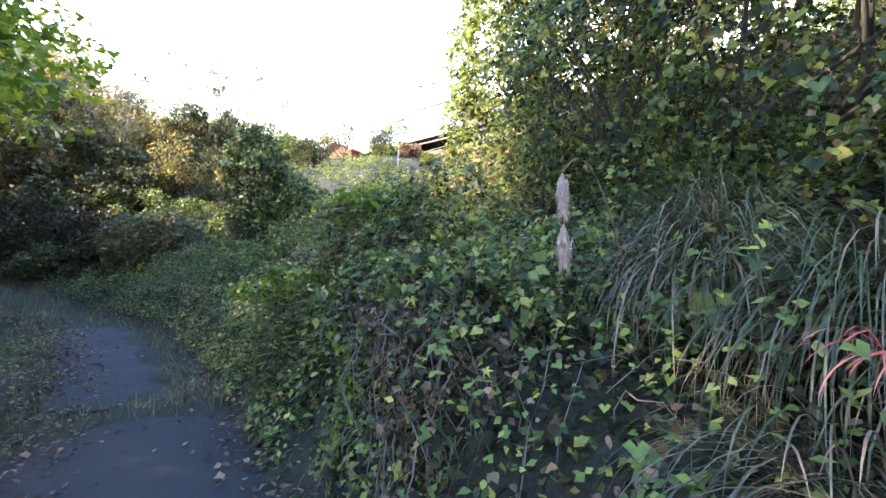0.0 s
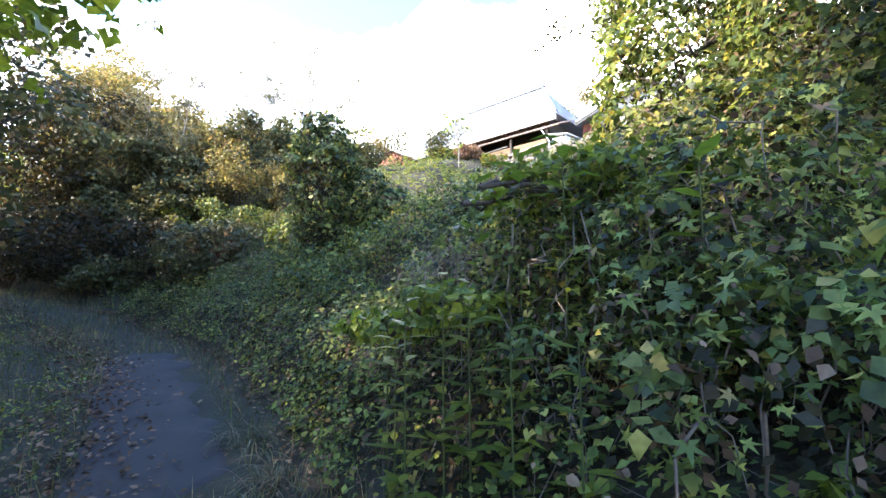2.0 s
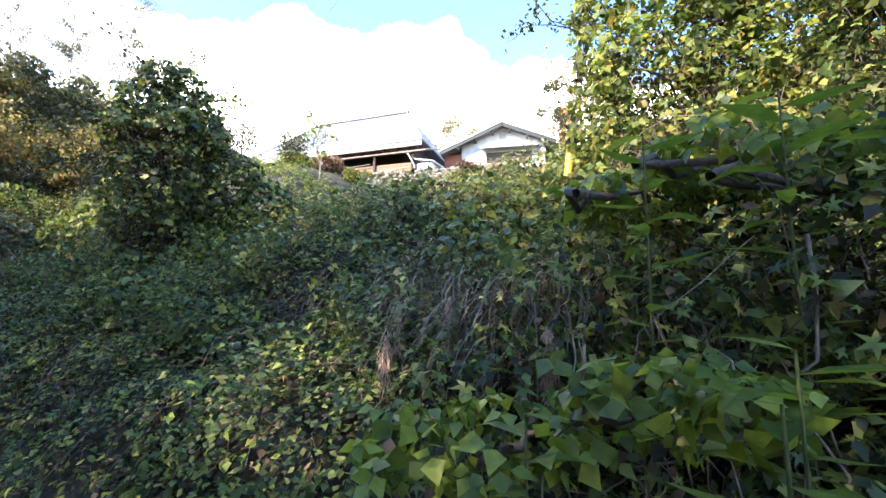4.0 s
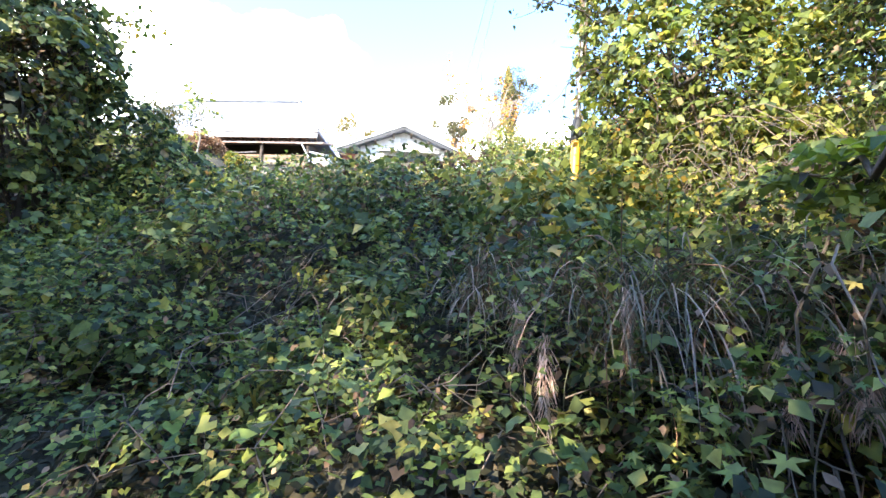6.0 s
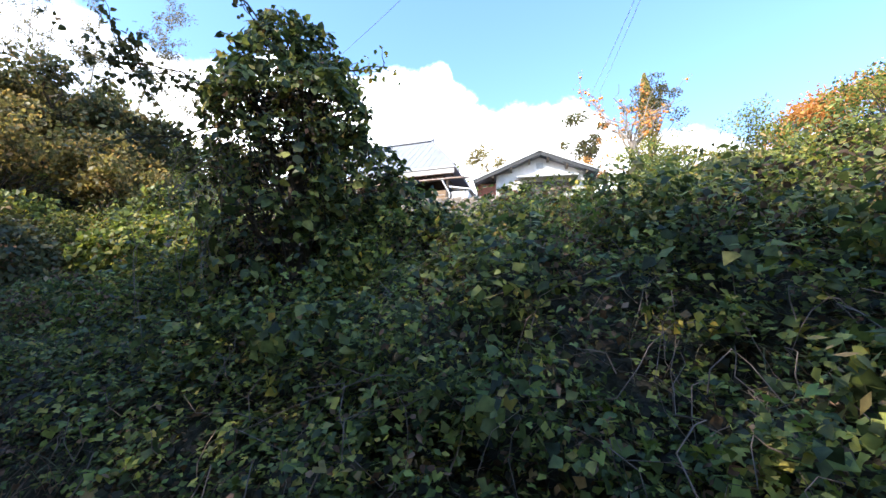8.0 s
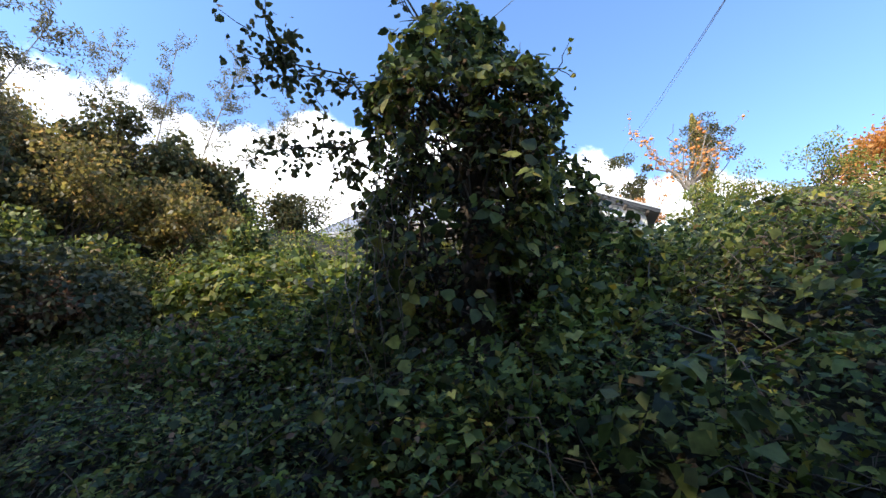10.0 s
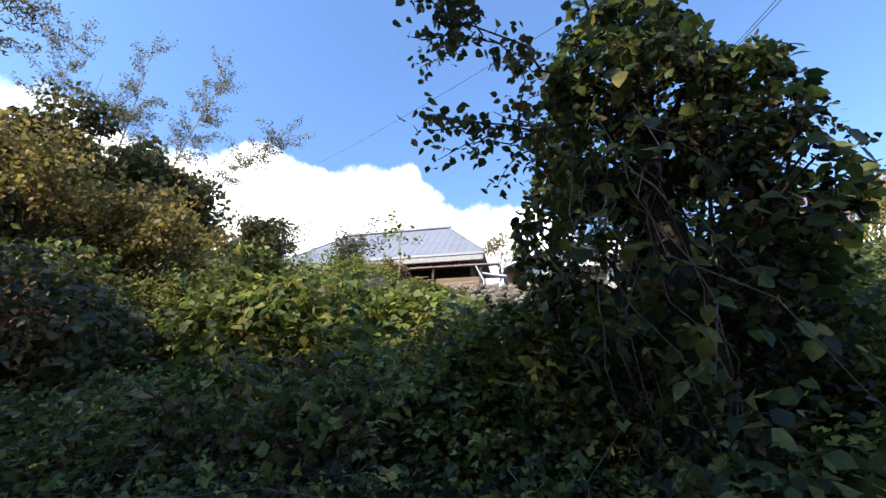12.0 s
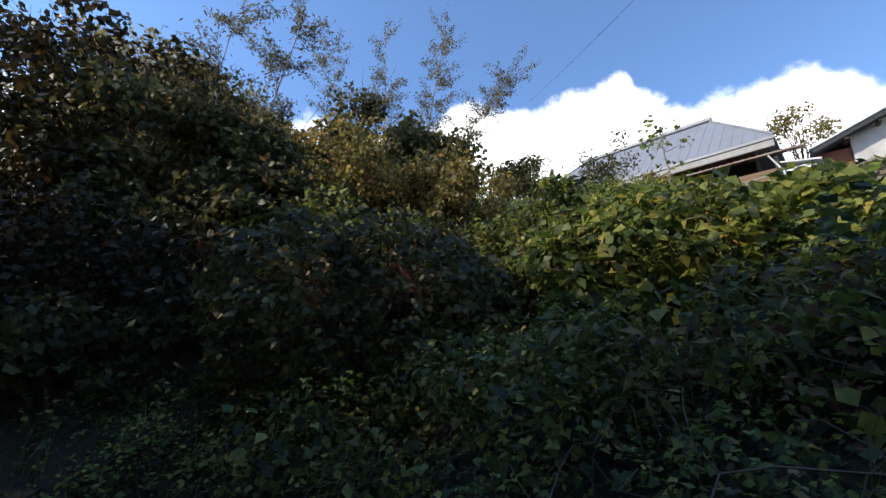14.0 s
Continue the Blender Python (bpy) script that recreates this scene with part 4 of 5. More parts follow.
clumps()
WEEDS = [(-1.25, 3.95, 1.62, 16, .17), (-1.5, 4.02, 1.3, 14, .16), (-1.12, 3.8, 1.5, 16, .17), (-1.42, 3.86, 1.55, 14, .16), (-.95, 3.58, 1.42, 14, .16), (-1.6, 4.3, 1.45, 12, .14), (-.75, 3.3, 1.4, 12, .14), (-1.1, 4.45, 2.25, 16, .17), (-.85, 4.2, 2.32, 16, .18), (-.65, 4.0, 2.3, 14, .17), (-.3, 3.4, 2.0, 12, .16)]
WEEDS = [(x - .2, y - .13, z, n + 4, l * 1.15) for x, y, z, n, l in WEEDS]
hedge("bank_hedge", 1.45, 5.4, 1.5, 2.0, .42, (1.45, 1.75, 2.0), "rank hedge of creeper and brambles on the bank edge", 70, "vine", 2.2, (.03, .08), 1.9)
hedge("bank_hedge", 3.0, 4.7, 1.75, 2.5, .42, (1.95, 2.25, 2.35), "tall rank hedge of creeper on the bank", 65, "vine", 2.2, (.03, .08), 2.1)
hedge("bank_weeds", 6.0, 12.2, 1.55, 2.1, .36, (1.0, 1.35, 1.6), "low tangle of kudzu and weeds at the foot of the bank", 95, "vine", 1.6, (.03, .085))
hedge("foot_weeds", -.8, 12.5, 1.2, 1.2, .26, (.5, .55, .55), "low leafy weeds beside the track", 60, "hop", 1.5, (.028, .055))
low_mound("kudzu_mound", [(-.1, 6.55, 2.5, .55, .5, .45), (.35, 6.6, 2.6, .5, .45, .45), (-.6, 6.75, 2.3, .55, .5, .45), (.9, 6.0, 2.5, .5, .45, .4)], "mound of yellow-green kudzu at the foot of a guy wire", "vine_yellow", (.06, .12), 150)
tangle("bramble_stems", 160, .2, 1.8, 5.0, 6.3, lambda s, u: u > 2.4, .75, (.4, 1.1), M["stem"], "dense reddish-brown bare bramble stems")


vine_mass("withered_vines", [(-.1, 2.15, 1.05, .24, .2, .32), (-.16, 2.08, .68, .2, .18, .3), (-.3, 2.25, 1.2, .2, .18, .2)], "brown withered vines hanging down the bank", "vine", (.018, .04), 260, "dry", 30, 60, boughs=2)
vine_mass("climbing_creeper", [(-.55, 2.7, .5, .17, .16, .3), (-.54, 2.74, .9, .13, .13, .25), (-.95, 3.25, .45, .15, .14, .2)], "fresh light green creeper climbing the bank", "creeper", (.04, .075), 260, "bright_tree", 60, 10, boughs=2)
# creeper in a brighter leaf colour that stands in for light shining through
vine_mass("bright_creeper", [(-1.82, 4.38, 1.34, .34, .24, .1), (-1.42, 4.1, 1.48, .3, .22, .1), (-.72, 4.4, 2.28, .4, .3, .14), (-.4, 4.12, 2.2, .34, .28, .12), (-.95, 4.75, 2.2, .3, .3, .12)], "green creeper over the hedge top, coloured bright as if catching light", "creeper", (.05, .085), 200, "bright_tree", 40, 8, boughs=2)


def leafy_weed(x, y, top, n, leaf, label, mat="bright_tree", lean=(0, 0)):
    """An upright weed: a stem with long lance-shaped leaves in a spiral."""
    z = ground_at(x, y) - .05
    h = top - z
    root = thing("leafy_weed", pose(x, y, z), label, "weed", "tall weeds")
    t = np.linspace(0, 1, 8)[:, None]
    stem = np.array([lean[0], lean[1], 0]) * t ** 2 + np.array([0, 0, h]) * t
    part("stem", tube(stem, np.linspace(.007, .003, 8), 5), M["lawn"], root)
    f = np.linspace(.35, 1, n)
    a = np.arange(n) * 2.4
    P = np.c_[lean[0] * f ** 2, lean[1] * f ** 2, h * f]
    d = np.c_[np.cos(a), np.sin(a), RNG.uniform(.0, .5, n)]
    big = (np.array([(0, 0, 0), (-.13, .25, .03), (.13, .25, .03), (0, .3, 0), (-.14, .55, .03), (.14, .55, .03), (0, .6, 0), (0, 1, -.12)]), np.array([(0, 3, 1), (0, 2, 3), (1, 3, 6), (1, 6, 4), (3, 2, 5), (3, 5, 6), (4, 6, 7), (6, 5, 7)]))
    part("leaves", leaves(P, np.c_[-np.cos(a) * .3, -np.sin(a) * .3, np.ones(n)], RNG.uniform(.75, 1.1, n) * leaf, big, d, .15), M[mat], root)


for x, y, top, n, l in WEEDS:
    leafy_weed(x, y, top, n, l, "tall weed with long glossy lance-shaped leaves")


# ---- the guy wire ----
def guarded_wire(x, y, z):
    root = thing("guy_wire", pose(x, y, z, 0, 7, 0), "grey guy wire with yellow guard and black cap", "guy wire")
    part("wire", tube([(0, 0, -.4), (0, 0, 3), (0, 0, 8.0)], .014, 8), M["concrete"], root, smooth=True)
    part("guard", tube([(0, 0, .05), (0, 0, .5), (0, 0, 1.16)], .047, 8), M["yellow"], root, "yellow plastic guard")
    part("cap", tube([(0, 0, 1.15), (0, 0, 1.16), (0, 0, 1.22), (0, 0, 1.40), (0, 0, 1.44)], [.045, .066, .066, .05, .02], 12), M["black"], root, "black rubber cap")
    out = []
    for k in range(7):
        t = np.linspace(0, 1, 40)
        a = RNG.uniform(0, 6.28) + t * RNG.uniform(4, 14)
        r = .025 + .03 * RNG.uniform(0, 1) + .015 * np.sin(t * 20)
        out.append(tube(np.stack([r * np.cos(a), r * np.sin(a), 1.4 + t * 5], -1), .006, 4))
    part("climbing_stem", join(out), M["stem"], root, "bare climbing stems")["kind"] = "stuff"
    n = 160
    h = RNG.uniform(1.6, 6, n)
    a = RNG.uniform(0, 6.28, n)
    P = np.c_[.07 * np.cos(a), .07 * np.sin(a), h]
    part("climbing_leaves", leaves(P, np.c_[np.cos(a), np.sin(a), np.full(n, .4)], RNG.uniform(.06, .13, n), OVATE, droop=.5), M["vine_yellow"], root)
    return root


guarded_wire(.12, 7.05, 2.32)


# ---- trees ----
def leafy_tree(name, x, y, h, r, mat, label, n=5000, leaf=.12, trunk=.12, clumps=26, z0=None, low=.3, flat=1.0, group="", shape=DIAMOND, bark="bark", clump=.28, lean=(0, 0)):
    """A tapered trunk with limbs, and a crown of leaf clumps at their ends."""
    z = (ground_at(x, y) if z0 is None else z0) - .1
    root = thing(name, pose(x, y, z), label, "tree", group)
    top = np.array([lean[0], lean[1], h * .8])
    items = [tube([(0, 0, -.2), top * .3 + [.04, -.03, 0], top * .65 + [-.05, .04, 0], top], [trunk, trunk * .8, trunk * .5, trunk * .12], 8)]
    centres = []
    for k in range(clumps):
        f = RNG.uniform(low, 1)
        a = RNG.uniform(0, 6.28)
        ring = math.sqrt(max(.05, 1 - ((f - .55) / .62) ** 2)) * RNG.uniform(.35, 1.0)
        c = np.array([lean[0] * f + r * ring * math.cos(a), lean[1] * f + r * ring * math.sin(a), h * (f ** flat)])
        st = top * max(.15, f * .8 - .15)
        items.append(limb(st, c, trunk * .38, .008, -.05 * h * .3, 7, .08))
        for q in range(3):
            items.append(limb(c * .75 + st * .25, c + RNG.normal(size=3) * r * clump * .9, .012, .004, 0, 4, .1))
        centres.append(c)
    part("trunk", join(items), M[bark], root, smooth=True)
    m = n // clumps
    P = np.concatenate([c + unit(RNG.normal(size=(m, 3))) * (RNG.uniform(.15, 1, (m, 1)) ** .5) * r * clump * RNG.uniform(.7, 1.35) * np.array([1.15, 1.15, .75]) for c in centres])
    part("crown", leaves(P, np.array([0, 0, .5]) + RNG.normal(size=(len(P), 3)) * .7, RNG.uniform(.7, 1.3, len(P)) * leaf, shape, droop=.4), mat, root)
    return root


def shrub(x, y, h, r, mat, label, n=2500, leaf=.1, name="shrub", group="hillside shrubs"):
    """Several stems from the ground, leafy from low down."""
    z = ground_at(x, y) - .1
    root = thing(name, pose(x, y, z), label, "shrub", group)
    items, P = [], []
    for k in range(16):
        a, f = RNG.uniform(0, 6.28), RNG.uniform(.25, 1)
        c = np.array([r * math.cos(a) * RNG.uniform(.2, 1), r * math.sin(a) * RNG.uniform(.2, 1), h * f * RNG.uniform(.85, 1.05)])
        items.append(limb((c[0] * .15, c[1] * .15, 0), c, .03, .006, 0, 7, .1))
        m = n // 16
        P.append(c + unit(RNG.normal(size=(m, 3))) * RNG.uniform(.1, 1, (m, 1)) ** .5 * np.array([r, r, h * .5]) * .42)
    P = np.concatenate(P)
    P = P[P[:, 2] > 0]
    part("stem", join(items), M["bark"], root)["kind"] = "stuff"
    part("foliage", leaves(P, np.array([0, 0, .5]) + RNG.normal(size=(len(P), 3)) * .7, RNG.uniform(.7, 1.3, len(P)) * leaf, DIAMOND, droop=.4), mat, root)
    return root


# overhanging tree on the other side of the track
def overhang_tree():
    x, y = -5.6, 1.6
    z = ground_at(x, y)
    root = thing("maple_tree", pose(x, y, z - .1), "broadleaf tree with bright green leaves overhanging the track", "tree")
    items = [tube([(0, 0, -.2), (.1, .05, 1.5), (.05, .2, 3), (.2, .3, 5)], [.14, .12, .09, .03], 9)]
    P = []
    for bx, by, bz in ((2.3, 1.2, 2.75), (1.9, 1.9, 3.2), (2.6, .6, 3.5), (1.4, 2.4, 3.7), (.8, 1.0, 4.4), (-.6, 1.1, 4.6), (1.2, -.6, 4.5), (.3, .2, 5.4), (1.7, 1.4, 4.2), (-.9, -.4, 4.2), (1.1, 2.0, 2.95)):
        items.append(limb((.06, .15, min(2.4, bz - .6)), (bx, by, bz), .045, .008, -.2, 8, .06))
        m = 330
        P.append(np.array([bx, by, bz]) + np.clip(RNG.normal(size=(m, 3)), -1.6, 1.4) * np.array([.36, .36, .2]) - np.c_[np.zeros((m, 2)), RNG.uniform(0, .2, m)])
    P = np.concatenate(P)
    part("trunk", join(items), M["bark"], root, smooth=True)
    part("crown", leaves(P, np.array([0, 0, .9]) + RNG.normal(size=(len(P), 3)) * .5, RNG.uniform(.07, .13, len(P)), LOBED, droop=.4), M["bright_tree"], root)


overhang_tree()

# dark trees and shrubs on the hillside ahead; the darkest carry painted shade
for x, y, top, r, m, n in ((-21.0, 20.5, 13.6, 2.8, "olive_tree", 8000), (-19.0, 20.2, 12.0, 2.4, "olive_tree", 8000), (-17.4, 20.0, 10.4, 2.1, "olive_tree", 7500), (-15.8, 20.0, 9.8, 1.9, "olive_tree", 7000), (-14.4, 20.0, 8.9, 1.8, "olive_tree", 7000), (-12.9, 20.2, 9.2, 1.8, "olive_tree", 7000),
                         (-11.2, 20.0, 9.3, 1.7, "dark_tree", 8000), (-9.8, 20.0, 8.4, 1.4, "dark_tree", 7000), (-9.0, 19.6, 7.0, .8, "olive_tree", 4000), (-16.6, 16.2, 9.6, 2.2, "shade_toned", 9000), (-14.9, 16.2, 8.0, 1.7, "dark_tree", 8000), (-13.4, 16.2, 6.8, 1.5, "dark_tree", 7000), (-12.0, 16.4, 5.9, 1.3, "dark_tree", 6000),
                         (-23.0, 24.0, 15.0, 3.0, "olive_tree", 7000), (-26.0, 19.0, 15.0, 3.2, "shade_toned", 7000), (-13.5, 25.5, 11.5, 2.4, "vine_sun_toned", 5000), (-10.5, 26.0, 10.6, 2.0, "vine_sun_toned", 4500), (-17.5, 25.0, 12.8, 2.6, "olive_tree", 6000)):
    leafy_tree("hillside_tree", x, y, top - ground_at(x, y), r, M[m], "olive and brown autumn tree on the hillside" if m == "olive_tree" else "dense dark tree at the edge of the woods" if m in ("dark_tree", "shade_toned") else "green tree high on the hillside", n, .165, .11, 34, low=.08, group="hillside trees", clump=.34)
SHRUBS = [(-13.4, 13.3, 1.6, 1.2, "shade_toned"), (-15.6, 13.3, 2.2, 1.4, "shade_toned"), (-16.0, 15.2, 2.4, 1.5, "shade_toned"), (-11.9, 13.0, 1.2, 1.0, "dark_tree"), (-9.8, 15.5, 1.5, 1.2, "vine"), (-11.2, 14.6, 1.8, 1.3, "shade_toned"), (-12.8, 14.2, 1.8, 1.3, "shade_toned"), (-10.6, 17.2, 1.9, 1.3, "olive_tree"), (-8.2, 16.8, 1.3, 1.0, "olive_tree"), (-14.6, 14.2, 2.2, 1.5, "shade_toned"), (-17.5, 14.8, 2.6, 1.7, "shade_toned"),
          (-6.9, 22.0, 1.5, .9, "dark_tree"), (-20.5, 15.2, 2.6, 1.8, "shade_toned"), (-12.4, 18.2, 2.0, 1.4, "olive_tree"), (-7.0, 15.6, 1.2, .9, "vine"), (-9.0, 17.8, 1.7, 1.1, "olive_tree"), (-14.2, 18.0, 2.2, 1.5, "olive_tree"), (-16.0, 18.2, 2.4, 1.5, "olive_tree"), (-18.2, 17.8, 2.6, 1.7, "olive_tree"), (-11.6, 16.0, 1.5, 1.1, "vine_sun_toned"), (-13.0, 15.3, 1.6, 1.2, "dark_tree"), (-9.2, 14.6, 1.2, 1.0, "straw"), (-19.8, 17.6, 2.8, 1.8, "vine_sun_toned")]
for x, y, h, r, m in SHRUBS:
    shrub(x, y, h, r, M[m], {"dark_tree": "dark evergreen shrub on the bank", "shade_toned": "evergreen shrub coloured nearly black to stand for shade", "olive_tree": "brownish olive shrub on the hillside", "straw": "withered straw-coloured shrub on the bank", "vine_yellow": "yellow-green shrub on the slope", "vine_sun_toned": "green shrub high on the slope", "vine": "green leafy shrub on the bank"}[m], 3200, .11)
# an unseen wood added on the lower side of the track to block the sun
for x, y, h, r in ((-9.5, 1.6, 6.4, 2.2), (-8.4, -2.0, 10.5, 2.6), (-6.6, -.9, 8.8, 2.1), (-8.7, -.4, 11.6, 1.7), (-10.0, 3.2, 9.4, 2.3), (-18.6, 11.6, 6.4, 2.2), (-11.0, 4.6, 9.6, 2.5), (-13.4, 7.4, 7.6, 2.3), (-15.8, 8.8, 6.8, 2.2), (-10.6, 7.0, 9.6, 2.2), (-16.5, 5.5, 9.0, 2.8), (-6.0, -5.0, 7.5, 2.5), (-19.2, 8.6, 7.0, 2.4), (-12.4, 1.0, 8.0, 2.6)):
    leafy_tree("woodland_tree", x, y, h, r, M["dark_tree"], "unseen dense tree added below the track to block the sun", 8000, .17, .13, 34, low=.12, group="woodland trees", clump=.36)
# unseen shrubs added to close the lower side and hold back skylight
for x, y, h, r in ((-8.5, 3.4, 2.2, 1.3), (-11.0, 7.0, 2.2, 1.3), (-5.0, -2.5, 2.2, 1.4), (-3.6, -1.0, 3.6, 1.3), (-2.4, -2.8, 3.4, 1.2)):
    shrub(x, y, h, r, M["dark_tree"], "unseen shrub added on the lower side of the track", 2200, .11)


# bamboo-like sprays of fine leaves behind the trees
def fine_spray(x, y, h, lean, label):
    z = ground_at(x, y)
    root = thing("feathery_tree", pose(x, y, z - .1), label, "tree", "feathery trees")
    top = np.array([lean[0], lean[1], h])
    t = np.linspace(0, 1, 10)[:, None]
    stem = np.array([lean[0], lean[1], 0]) * t ** 2 + np.array([0, 0, h]) * t
    items, P = [tube(stem, np.linspace(.045, .006, 10), 6)], []
    for k in range(34):
        f = RNG.uniform(.42, 1)
        c = np.array([lean[0] * f * f, lean[1] * f * f, h * f])
        a = RNG.uniform(0, 6.28)
        e = c + np.array([math.cos(a) * .9, math.sin(a) * .9, RNG.uniform(.1, .9)]) * RNG.uniform(.4, 1) * 1.1 + np.array([lean[0], lean[1], 0]) * .12
        items.append(limb(c, e, .012, .003, .05, 6, .04))
        m = 80
        P.append(c + (e - c) * RNG.uniform(.2, 1.05, (m, 1)) + RNG.normal(size=(m, 3)) * .07)
    P = np.concatenate(P)
    part("stem", join(items), M["pale_bark"], root)
    part("fronds", leaves(P, np.array([0, 0, .6]) + RNG.normal(size=(len(P), 3)) * .6, RNG.uniform(.07, .13, len(P)), LANCE, droop=.3), M["fine_tree"], root)


for x, y, h, lean in ((-11.6, 21.8, 7.4, (-.4, 0)), (-10.2, 21.6, 6.9, (.6, 0)), (-9.2, 21.8, 5.2, (1.9, 0)), (-13.4, 21.8, 7.0, (-.6, 0)), (-14.0, 16.3, 6.6, (.3, 0)), (-12.8, 16.5, 6.0, (.7, 0))):
    fine_spray(x, y, h, lean, "slender tree with feathery grey-green fronds")


# ---- buildings ----
def hip_house():
    """The old farmhouse: steep hipped sheet roof, lean-to along the front."""
    root = thing("farmhouse", pose(-1.91, 29.13, 8.2, 0, 0, -36.9), "old farmhouse with a steep grey sheet-metal hipped roof", "house")
    E_, R_ = 3.3, 6.8
    part("wall", box(-5.3, .7, 0, 5.3, 6.3, 3.25, .02), M["dark_wood"], root, "dark weathered timber walls")
    bm = bmesh.new()
    eave = [bm.verts.new(p) for p in ((-6.1, 0, E_), (6.1, 0, E_), (6.1, 7, E_), (-6.1, 7, E_))]
    low = [bm.verts.new((v.co.x, v.co.y, E_ - .12)) for v in eave]
    rl, rr = bm.verts.new((-3.4, 3.5, R_)), bm.verts.new((3.4, 3.5, R_))
    for f in ((eave[0], eave[1], rr, rl), (eave[1], eave[2], rr), (eave[2], eave[3], rl, rr), (eave[3], eave[0], rl), tuple(low[::-1])):
        bm.faces.new(f)
    for i in range(4):
        bm.faces.new((eave[i], low[i], low[(i + 1) % 4], eave[(i + 1) % 4]))
    roof = part("roof", bm, M["roof_metal"], root)
    for k in range(-14, 15):
        x = k * .42
        f = 1.0 if abs(x) <= 3.4 else (6.1 - abs(x)) / 2.7
        if f > .06:
            part("roof_seam", tube([(x, .01, E_ + .02), (x, 3.5 * f, E_ + 3.5 * f + .005)], .010, 4), M["roof_metal"], roof)
    for sx in (-1, 1):
        part("hip_cap", tube([(6.1 * sx, 0, E_ + .03), (3.4 * sx, 3.5, R_ + .03)], .06, 8), M["roof_metal"], roof)
    part("ridge_cap", box(-3.55, 3.33, R_ - .04, 3.55, 3.67, R_ + .16, .03), M["roof_metal"], roof)
    part("ridge_pole", tube([(-3.5, 3.5, R_ + .2), (3.5, 3.5, R_ + .2)], .035, 8), M["white_paint"], roof, "pale pipe along the ridge")
    for x in (-3.3, -1.1, 1.1, 3.3):
        part("ridge_bracket", box(x - .04, 3.44, R_ + .14, x + .04, 3.56, R_ + .2, .005), M["white_paint"], roof)
    part("eave_board", box(-6.05, .05, E_ - .42, 6.05, .14, E_ - .13, .01), M["concrete"], root, "grey board under the eaves")
    for k in range(24):
        x = -5.7 + k * .5
        part("rafter", box(x - .035, .15, E_ - .35, x + .035, .7, E_ - .24, .006), M["dark_wood"], root)
    # lean-to along the front
    lean = part("lean_to_roof", slab([(-4.6, .65, 2.75), (6.9, .65, 2.75), (6.9, -1.35, 1.98), (-4.6, -1.35, 1.98)], .04), M["rust"], root, "rusty corrugated lean-to roof")
    for k in range(48):
        x = -4.5 + k * .24
        part("roof_rib", tube([(x, .64, 2.765), (x, -1.36, 1.995)], .02, 4), M["rust"], lean)
    part("gutter", tube([(-4.7, -1.42, 1.93), (6.95, -1.42, 1.90)], .035, 8), M["rust"], root, "rusty gutter along the lean-to")
    part("downpipe", tube([(5.9, -1.42, 1.85), (6.25, -1.2, 1.2), (6.25, -1.2, 0)], .035, 8), M["white_paint"], root)
    for x in (-4.3, -1.6, 1.1, 3.8, 6.1):
        part("post", box(x - .06, -1.2, 0, x + .06, -1.08, 2.0, .008), M["dark_wood"], root)
    for k in range(8):
        z = .1 + k * .17
        part("wall_board", box(1.2, -1.06 + .004 * (k % 2), z, 6.05, -1.03 + .004 * (k % 2), z + .16, .004), M["board"], root, "brown boards under the lean-to")
    part("rail", tube([(.8, -1.25, .75), (6.0, -1.25, 1.15)], .018, 6), M["concrete"], root, "pale pole leaning along the boards")
    part("rail", tube([(-2.2, -1.25, 1.25), (3.6, -1.25, 1.5)], .016, 6), M["concrete"], root, "pale pole leaning along the boards")
    for k in range(5):
        x = -4.1 + k * 1.05
        w = part("window", box(x, -1.04, .6, x + .95, -1.0, 1.75, .006), M["glass"], root, "dark glazed window")
        part("frame", box(x - .03, -1.07, .56, x + .98, -1.045, .61, .004), M["dark_wood"], w)
    annex = part("annex_wall", box(6.3, -1.0, -.2, 7.15, 1.2, 1.35, .01), M["white_sheet"], root, "white tin-clad annex wall")
    part("annex_roof", slab([(6.2, 1.3, 1.95), (7.3, 1.3, 1.62), (7.3, -1.15, 1.40), (6.2, -1.15, 1.62)], .05), M["white_sheet"], annex)
    part("pipe", tube([(6.4, -1.05, 1.0), (6.8, -1.06, .98), (7.0, -1.06, 1.2), (7.05, -1.06, 1.5)], .025, 6), M["black"], annex)


